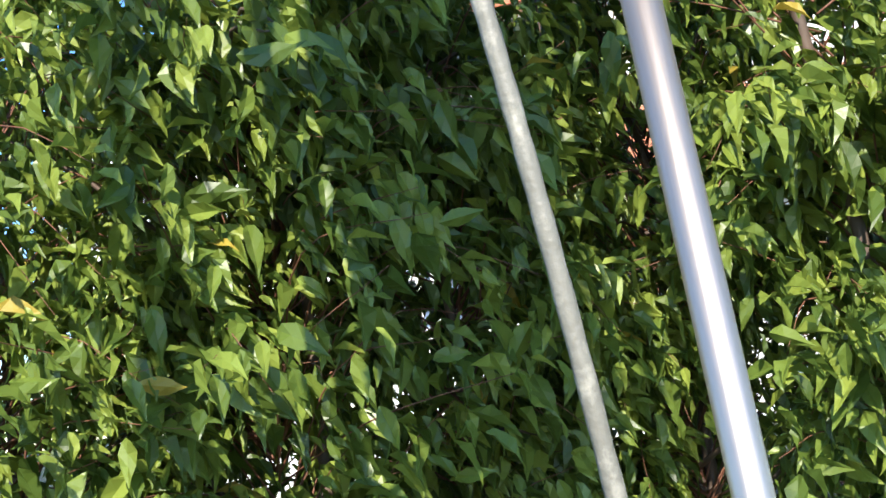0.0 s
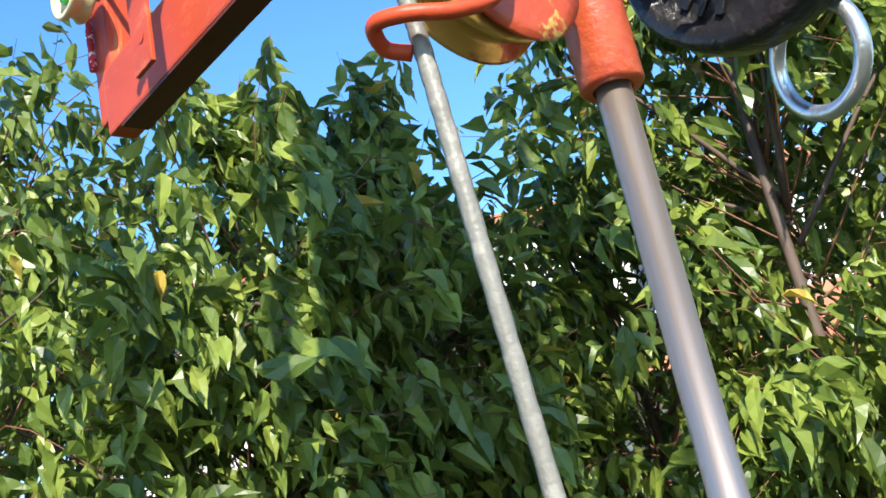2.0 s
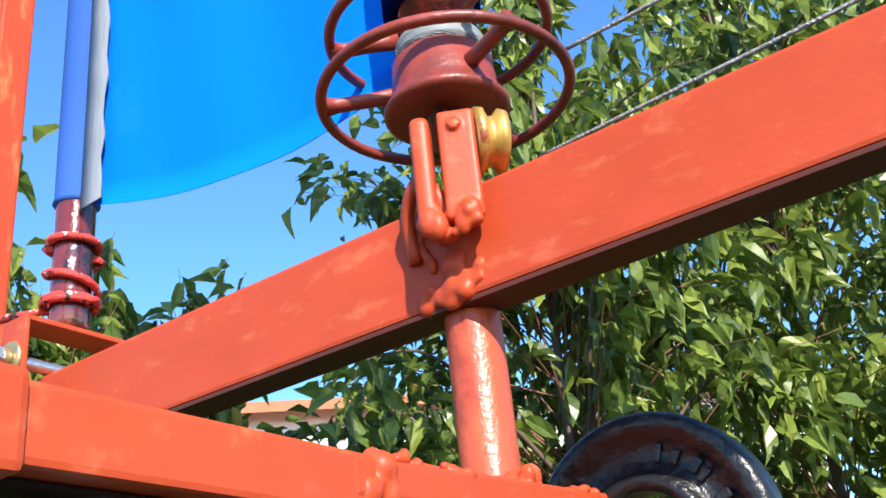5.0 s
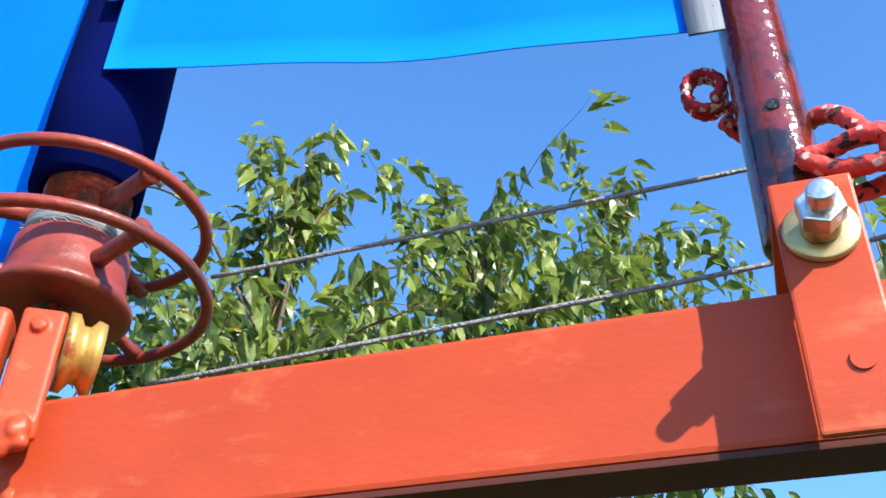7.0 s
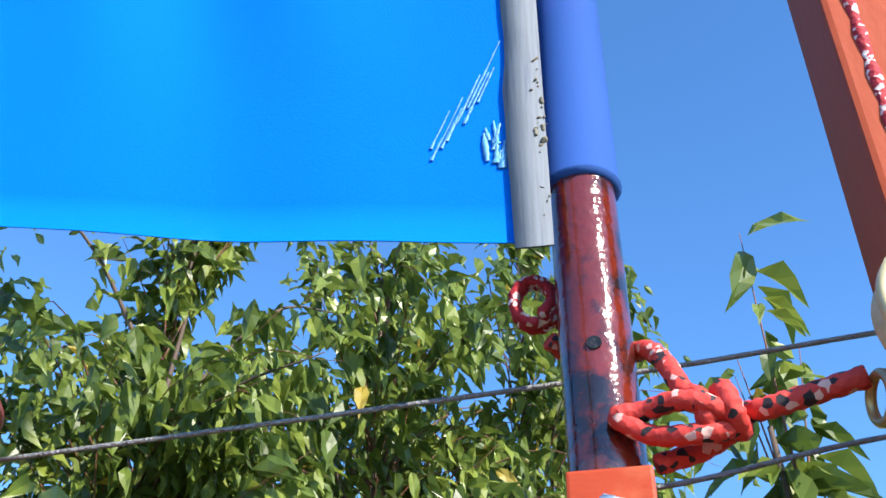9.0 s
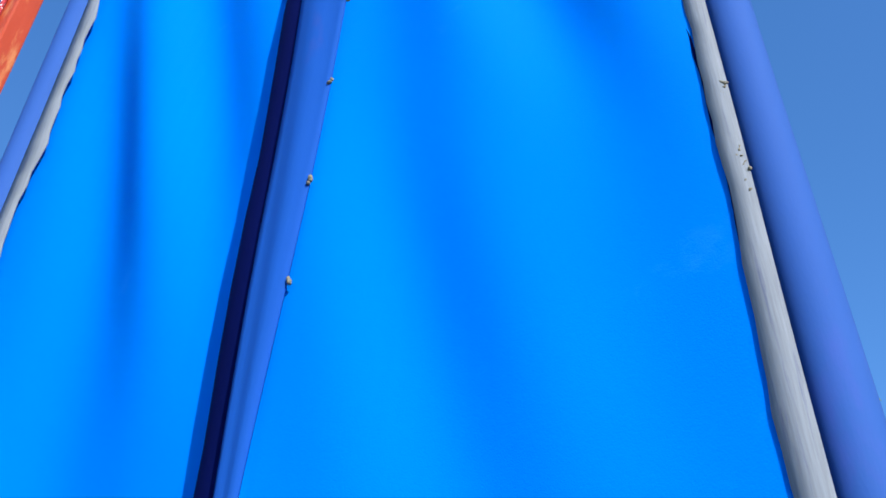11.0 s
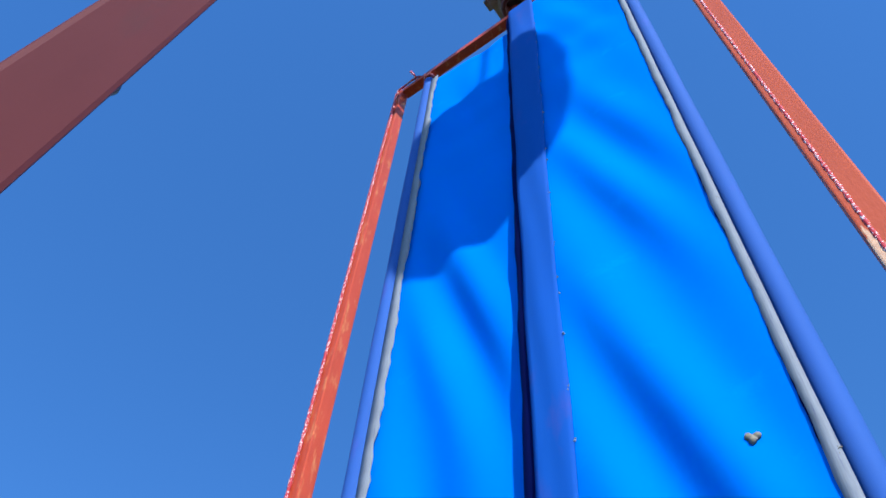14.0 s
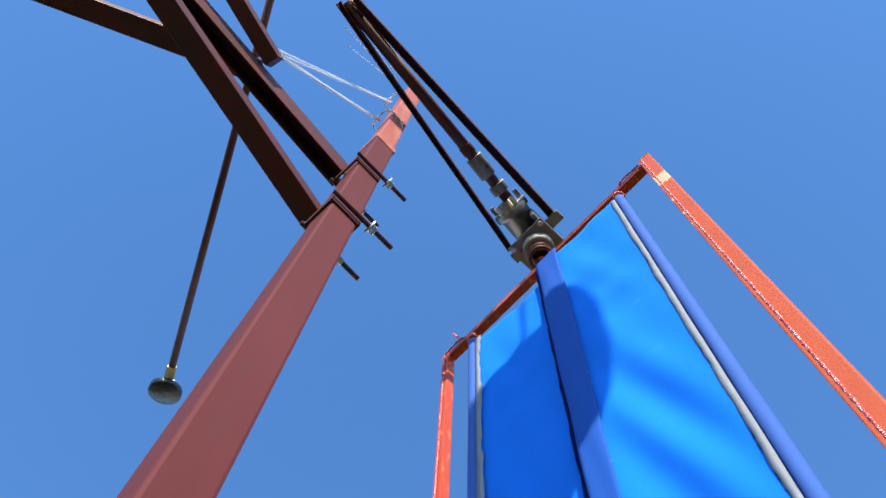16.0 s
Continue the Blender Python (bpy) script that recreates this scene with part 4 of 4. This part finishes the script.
back_beam("cross_beam", "brown-red cross beam above the back beams", (-0.05, -1.115, 4.66), (-0.464, -2.08, 4.68), 0.062, 0.05, channel=False)
back_beam("cross_beam", "short brown-red bracket on the back beam", (0.0, -1.10, 4.655), (0.085, -1.45, 4.75), 0.045, 0.05, channel=False)
whip = thing("counterweight_rod", "thin brown-red rod with a small black weight", "rod", (0.06, -1.355, 5.50))
tip = Vector((-1.49, 0.705, 0.04))
part("bar", cyl(B(), (0, 0, 0), tip, 0.0145, seg=10), M_DARKRED, whip, "", True)
dz = tip.normalized()
part("weight", lathe(B(), tip, Vector((-0.35, 0.25, -1.0)), [(0, 0.012), (0, 0.030), (0.006, 0.034), (0.006, 0.052), (0.0, 0.056), (0.004, 0.066), (0.026, 0.066), (0.032, 0.058), (0.032, 0.0)], 32)[0], M_IRON, whip, "small black disc weight", True)
part("nut", hexnut(B(), tip - dz * 0.10, tip - dz * 0.045, 0.036), M_BRASS, whip)
part("nut", hexnut(B(), tip - dz * 0.040, tip - dz * 0.004, 0.046), M_ZINC, whip)

# ---- top arm with the upper bearing ----
ZA = 5.62
back_beam("top_arm_bar", "dark angle-steel bar of the top arm", (-0.095, -0.05, ZA), (0.137, -1.15, ZA), 0.034, 0.022, roll=90)
back_beam("top_arm_bar", "dark wide channel bar of the top arm", (0.110, -0.005, ZA), (0.186, -1.12, ZA), 0.040, 0.03, roll=90)
bear = thing("top_bearing", "grey metal gear housing above the sail's mast", "gear housing", (0.005, -0.01, 5.36))


def bpart(name, bm, material, label="", smooth=False):
    return part(name, bm, material, bear, label, smooth)


ax = Vector((0.095, -1.0, 0.0)).normalized()
hz = Vector((0.0, 0.0, 0.26))
bpart("coil", sweep(B(), coil((0, 0), 0.040, -0.045, 0.12, 4.5), 0.008, 8), M_DARKRED, "rusty coil spring", True)
bpart("lower_plate", box(B(), (-0.085, -0.075, 0.13), (0.085, 0.075, 0.145), 0.004), M_GALV)
bpart("throat", lathe(B(), (0, 0, 0.06), (0, 0, 1), [(0, 0.045), (0, 0.058), (0.07, 0.058), (0.085, 0.066), (0.15, 0.066), (0.15, 0.03)], 28)[0], M_GALV, "", True)
bpart("housing", lathe(B(), hz + ax * -0.04, ax, [(0, 0.0), (0, 0.060), (0.02, 0.064), (0.05, 0.060), (0.17, 0.060), (0.175, 0.072), (0.20, 0.072), (0.205, 0.03), (0.23, 0.03), (0.23, 0)], 32)[0], M_GALV, "", True)
bpart("cross_plate", box(B(), (-0.115, -0.03, 0.225), (0.135, 0.012, 0.25), 0.003), M_GALV)
bpart("side_plate", box(B(), (0.06, -0.10, 0.15), (0.075, 0.07, 0.24), 0.003), M_GALV)
for x, y in ((-0.07, -0.06), (0.07, -0.06), (-0.07, 0.06), (0.07, 0.06)):
    bpart("bolt", hexnut(B(), (x, y, 0.115), (x, y, 0.16), 0.018), M_ZINC)
for k in range(5):
    w = Matrix.Rotation(radians(72 * k), 3, ax) @ Vector((0, 0, 0.058))
    bpart("bolt", hexnut(B(), hz + ax * 0.165 + w, hz + ax * 0.20 + w, 0.018), M_ZINC)
shaft = thing("top_shaft", "rusty brown shaft with a metal coupling along the arm", "shaft", (0.020, -0.06, ZA + 0.02))
d = Vector((0.1285, -1.0, 0.0)).normalized()
part("bar", cyl(B(), (0, 0, 0), d * 1.08, 0.022, seg=16), M_DARKRED, shaft, "", True)
part("coupling", cyl(B(), d * 0.25, d * 0.345, 0.033, seg=18, bevel=0.003), M_GALV, shaft, "", True)
part("collar", cyl(B(), d * 0.17, d * 0.21, 0.034, seg=18, bevel=0.003), M_GALV, shaft, "", True)
part("collar", cyl(B(), d * 0.36, d * 0.40, 0.026, seg=18, bevel=0.002), M_DARKRED, shaft, "", True)

# nylon lines at the head of the post
for z, zb in ((6.05, 4.70), (5.50, 4.66)):
    for k in (0, 1):
        rope("nylon_line", "clear nylon line tied round the post's head", [(MX - 0.01, MY - 0.03, z + 0.03 * k), ((MX + 0.01) / 2, (MY - 1.13 - 0.03 * k) / 2, (z + zb) / 2), (0.02, -1.10 - 0.03 * k, zb)], 0.0034, M_NYLON, 6, 0.0)
    rope("nylon_knot", "nylon line wound round the post", [tuple(mrot @ Vector(p) + Vector((MX, MY, z))) for p in ((-0.039, -0.039, 0.0), (0.039, -0.039, 0.01), (0.039, 0.039, 0.0), (-0.039, 0.039, 0.01), (-0.039, -0.039, 0.02), (0.039, -0.039, 0.02))], 0.003, M_NYLON, 3, 0.0)
for x, y in ((-0.02, -1.05), (0.03, -1.10), (0.10, -1.12), (0.16, -1.12)):
    rope("nylon_line", "clear nylon line from the post to the arm", [(MX, MY - 0.03, 6.56), (x, y, ZA + 0.5)], 0.0015, M_NYLON, 4, 0.0)


# ---- board on a pole towards the sun, added out of view to shade the sail's head ----
board = thing("shade_board", "unseen rounded board on a tall pole, added to shade the sail", "vane", (to_sun.x * 3.1 - 0.15, to_sun.y * 3.1, 0))
bz = 4.27 + to_sun.z * 3.1
bm = B()
rim = []
for k in range(48):
    a = 2 * math.pi * k / 48
    c, q = math.cos(a), math.sin(a)
    rim.append((0.27 * math.copysign(abs(c) ** 0.6, c) + 0.04 * q, 0.0, bz + 0.53 * math.copysign(abs(q) ** 0.75, q)))
front = [bm.verts.new((x, -0.006, z)) for x, y, z in rim]
back = [bm.verts.new((x, 0.006, z)) for x, y, z in rim]
bm.faces.new(front)
bm.faces.new(back[::-1])
for k in range(48):
    bm.faces.new((front[k], back[k], back[(k + 1) % 48], front[(k + 1) % 48]))
part("board", bm, M_SLEEVE, board)
part("pole", cyl(B(), (0.80, 0.03, 0), (0.80, 0.03, bz + 1.0), 0.02, seg=14), M_SHADED_RED, board, "", True)
part("boom", cyl(B(), (-0.02, 0.03, bz + 0.95), (0.82, 0.03, bz + 0.95), 0.014, seg=12), M_SHADED_RED, board, "", True)
part("strut", cyl(B(), (0, 0.012, bz + 0.4), (0, 0.03, bz + 0.96), 0.008, seg=10), M_SHADED_RED, board, "", True)

# ---- house behind the trees ----
house = thing("house", "white rendered house with an orange clay-tiled porch roof", "house", (-7.5, 7.5, 0))
hm = Matrix.Rotation(radians(45), 4, "Z")
part("wall", box(B(), (-5.0, 0.0, 0.0), (6.5, 0.3, 5.0), 0.0, hm), M_WHITEWASH, house)
part("side_wall", box(B(), (-5.0, 0.3, 0.0), (-4.7, 5.0, 5.0), 0.0, hm), M_WHITEWASH, house)
part("side_wall", box(B(), (6.2, 0.3, 0.0), (6.5, 5.0, 5.0), 0.0, hm), M_WHITEWASH, house)
part("back_wall", box(B(), (-4.7, 4.7, 0.0), (6.2, 5.0, 5.0), 0.0, hm), M_WHITEWASH, house)
bm = B()
q = [(-1.2, -1.5, 2.62), (6.7, -1.5, 2.62), (6.7, -0.005, 3.42), (-1.2, -0.005, 3.42)]
up = [bm.verts.new(hm @ Vector(p) + Vector((0, 0, 0.08))) for p in q]
dn = [bm.verts.new(hm @ Vector(p)) for p in q]
bm.faces.new(up)
bm.faces.new(dn[::-1])
for k in range(4):
    bm.faces.new((up[k], dn[k], dn[(k + 1) % 4], up[(k + 1) % 4]))
part("porch_roof", bm, M_TILE, house, "orange clay-tiled porch roof")
for x in (-1.0, 2.6, 6.4):
    part("porch_post", box(B(), (x - 0.06, -1.42, 0.0), (x + 0.06, -1.30, 2.69), 0.01, hm), M_WHITEWASH, house)
bm = B()
q = [(-5.3, -0.3, 4.85), (6.8, -0.3, 4.85), (6.8, 2.5, 5.7), (-5.3, 2.5, 5.7), (6.8, 5.3, 4.85), (-5.3, 5.3, 4.85)]
up = [bm.verts.new(hm @ Vector(p) + Vector((0, 0, 0.12))) for p in q]
dn = [bm.verts.new(hm @ Vector(p)) for p in q]
for f in ((0, 1, 2, 3), (3, 2, 4, 5)):
    bm.faces.new([up[i] for i in f])
    bm.faces.new([dn[i] for i in f[::-1]])
for a, b in ((0, 1), (1, 2), (2, 4), (4, 5), (5, 3), (3, 0)):
    bm.faces.new((up[a], dn[a], dn[b], up[b]))
part("roof", bm, M_TILE, house)
for x, up_ in ((-3.6, 0), (-1.8, 0), (1.0, 0), (4.2, 0), (-3.6, 2.5), (-0.8, 2.5), (2.0, 2.5), (4.8, 2.5)):
    w = part("window", box(B(), (x - 0.5, -0.03, 1.0 + up_), (x + 0.5, 0.02, 2.2 + up_), 0.01, hm), M_WHITEWASH, house)
    part("pane", box(B(), (x - 0.43, -0.036, 1.07 + up_), (x - 0.03, -0.031, 2.13 + up_), 0.0, hm), M_GLASS, w)
    part("pane", box(B(), (x + 0.03, -0.036, 1.07 + up_), (x + 0.43, -0.031, 2.13 + up_), 0.0, hm), M_GLASS, w)


# ---- trees ----
def leaf_shape(fold_up=0.18, droop=0.25):
    """Oval pointed leaf of length 1 along +y: points and faces."""
    v = [(0, 0, 0)]
    for i, (y, w) in enumerate(((0.13, 0.115), (0.38, 0.218), (0.64, 0.185), (0.86, 0.075))):
        zc = -droop * y * y
        wave = 0.035 * (-1) ** i
        v += [(-w, y, zc + fold_up * w + wave), (0, y, zc), (w, y, zc + fold_up * w - wave)]
    v.append((0.02, 1.04, -droop * 1.15))
    f = [(0, 2, 1), (0, 3, 2)]
    for k in (1, 4, 7):
        f += [(k, k + 1, k + 4, k + 3), (k + 1, k + 2, k + 5, k + 4)]
    return np.array(v, float), f + [(10, 11, 13), (11, 12, 13)]


LEAVES = [leaf_shape(0.60, 0.25), leaf_shape(0.35, 0.50), leaf_shape(0.95, 0.36)]
leaf_meshes = []
for k, (v, f) in enumerate(LEAVES):
    for yellow in (False, True):
        me = bpy.data.meshes.new("leaf")
        me.from_pydata(v.tolist(), [], f)
        me.materials.append(M_LEAF_Y if yellow else M_LEAF)
        leaf_meshes.append(me)


def tree(x, y, top, low, rad, count, seed, single=0, size=0.092, label="young fruit tree with drooping green leaves"):
    """Trunk, limbs, twigs with rows of leaves; the outline is uneven, with gaps."""
    rnd = random.Random(seed)
    ob = thing("fruit_tree", label, "tree", (x, y, 0), "fruit trees")
    trunk = smooth_path([(0, 0, 0), (rnd.uniform(-0.05, 0.05), rnd.uniform(-0.05, 0.05), low * 0.6), (rnd.uniform(-0.1, 0.1), rnd.uniform(-0.1, 0.1), (low + top) / 2), (rnd.uniform(-0.12, 0.12), rnd.uniform(-0.12, 0.12), top - 0.15)], 6)
    part("trunk", sweep(B(), trunk, [0.030 * (1 - 0.88 * i / (len(trunk) - 1)) for i in range(len(trunk))], 8), M_BARK, ob, "", True)
    bmt, bml = B(), B()
    spots = []
    twigs = max(12, count // 30)
    for k in range(twigs):
        h = rnd.uniform(0.0, 1.0)
        if h > 0.84 and rnd.random() < 0.55:
            h *= 0.75
        if k < 2:
            h = 0.97 - 0.04 * k
        z0 = low + (top - low - 0.25) * h
        tz = trunk[min(len(trunk) - 1, int(z0 / top * (len(trunk) - 1)))]
        a = rnd.uniform(0, 2 * math.pi)
        reach = rad * (0.45 + 0.75 * math.sin(math.pi * min(1, 0.15 + 0.8 * (1 - h)))) * rnd.uniform(0.45, 1.1)
        rise = rnd.uniform(0.05, 0.95) * reach + (0.25 if h > 0.85 else 0)
        p0 = Vector((tz[0], tz[1], z0))
        p1 = p0 + Vector((math.cos(a), math.sin(a), 0)) * reach * 0.55 + Vector((0, 0, rise))
        p2 = p0 + Vector((math.cos(a + 0.2), math.sin(a + 0.2), 0)) * reach + Vector((0, 0, rise * rnd.uniform(0.3, 1.5)))
        if h > 0.86:
            p2 = p0 + Vector((math.cos(a), math.sin(a), 0)) * reach * 0.35 + Vector((0, 0, 0.46 if k == 0 else rnd.uniform(0.15, 0.36)))
            p1 = (p0 + p2) / 2
        if h < 0.86 and noise.noise((p0 * 0.3 + p2 * 0.7 + Vector((x, y, 0))) * 3.2) < (-0.03 if p0.z > 1.5 else -0.16):
            continue
        path = smooth_path([p0, p1, p2], 5)
        big = rnd.random() < 0.06
        sweep(bml if big else bmt, path, [(0.008 if big else 0.0028) * (1 - 0.8 * i / (len(path) - 1)) for i in range(len(path))], 5)
        nl = int(count / twigs) + rnd.randint(-3, 4)
        if h > 0.86:
            nl = 20 if k == 0 else rnd.randint(9, 15)
        for i in range(nl):
            t = min(0.999, (0.25 + 0.75 * (i + rnd.random()) / nl))
            q = path[int(t * (len(path) - 1))].lerp(path[min(len(path) - 1, int(t * (len(path) - 1)) + 1)], (t * (len(path) - 1)) % 1)
            loose = 0.0 if h > 0.86 else 0.034
            spots.append((q + Vector((rnd.gauss(0, loose), rnd.gauss(0, loose), rnd.gauss(0, loose))), a + rnd.choice((-1, 1)) * rnd.uniform(0.3, 1.6), 1.12 if h > 0.86 else 1.0))
    for o in (part("limb", bml, M_BARK, ob, "", True), part("twig", bmt, M_TWIG, ob, "", True)):
        o["kind"] = "stuff"
    vs, fs, n0 = [], [], 0
    yv, yf, ny = [], [], 0
    rnd2 = random.Random(seed + 99)
    rnd2.shuffle(spots)
    for i, (q, a, grown) in enumerate(spots):
        s = size * grown * rnd2.uniform(0.5, 1.2)
        pitch = -rnd2.uniform(-0.2, 1.35)
        m = Matrix.Translation(q) @ Matrix.Rotation(a, 4, "Z") @ Matrix.Rotation(pitch, 4, "X") @ Matrix.Rotation(rnd2.gauss(0, 0.7), 4, "Y") @ Matrix.Translation((0, 0.012, 0)) @ Matrix.Diagonal((s * rnd2.uniform(0.85, 1.1), s, s, 1))
        kind = rnd2.randrange(3)
        yellow = rnd2.random() < 0.008
        if i < single:
            o = new("leaf", leaf_meshes[kind * 2 + int(yellow)])
            o.parent, o.matrix_basis = ob, m
            continue
        v, f = LEAVES[kind]
        mm = np.array(m)
        w = v @ mm[:3, :3].T + mm[:3, 3]
        if yellow:
            yv.append(w)
            yf += [tuple(ny + j for j in g) for g in f]
            ny += len(v)
        else:
            vs.append(w)
            fs += [tuple(n0 + j for j in g) for g in f]
            n0 += len(v)
    for nm, vv, ff, mt in (("crown", vs, fs, M_LEAF), ("yellow_leaves", yv, yf, M_LEAF_Y)):
        if vv:
            me = bpy.data.meshes.new(nm)
            me.from_pydata(np.concatenate(vv).tolist(), [], ff)
            me.materials.append(mt)
            c = new(nm, me)
            c.parent = ob
            c["kind"] = "stuff"
    return ob


def polar(az, dist):
    """A place by its bearing, to the left of +y, from the middle of the walk."""
    return 0.26 - dist * math.sin(radians(az)), -0.38 + dist * math.cos(radians(az))


for az, dist, top, low, rad, count, single, size in (
        (73, 2.5, 2.68, 0.15, 0.66, 13000, 60, 0.074), (60, 2.3, 2.62, 0.10, 0.60, 12500, 60, 0.086), (49, 2.5, 2.66, 0.10, 0.50, 11000, 60, 0.082), (37, 2.7, 2.34, 0.25, 0.55, 11500, 40, 0.074),
        (27, 2.35, 3.62, 0.4, 0.50, 12500, 80, 0.080), (14, 2.75, 3.74, 0.5, 0.66, 11000, 0, 0.084), (5, 3.0, 4.12, 0.7, 0.50, 6200, 0, 0.084), (-14, 1.4, 2.40, 0.5, 0.22, 2200, 0, 0.072),
        (87, 2.9, 2.7, 0.5, 0.7, 4600, 0, 0.08), (66, 3.6, 2.85, 0.2, 0.9, 6400, 0, 0.066), (54, 3.7, 2.5, 0.2, 0.85, 4000, 0, 0.066), (42, 3.9, 2.35, 0.2, 0.8, 2600, 0, 0.066), (31, 3.7, 2.75, 0.4, 0.9, 4600, 0, 0.066), (19, 4.0, 3.5, 0.4, 0.9, 5600, 0, 0.066)):
    tx, ty = polar(az, dist)
    tree(tx, ty, top, low, rad, count, int(az * 3 + 400), single, size)
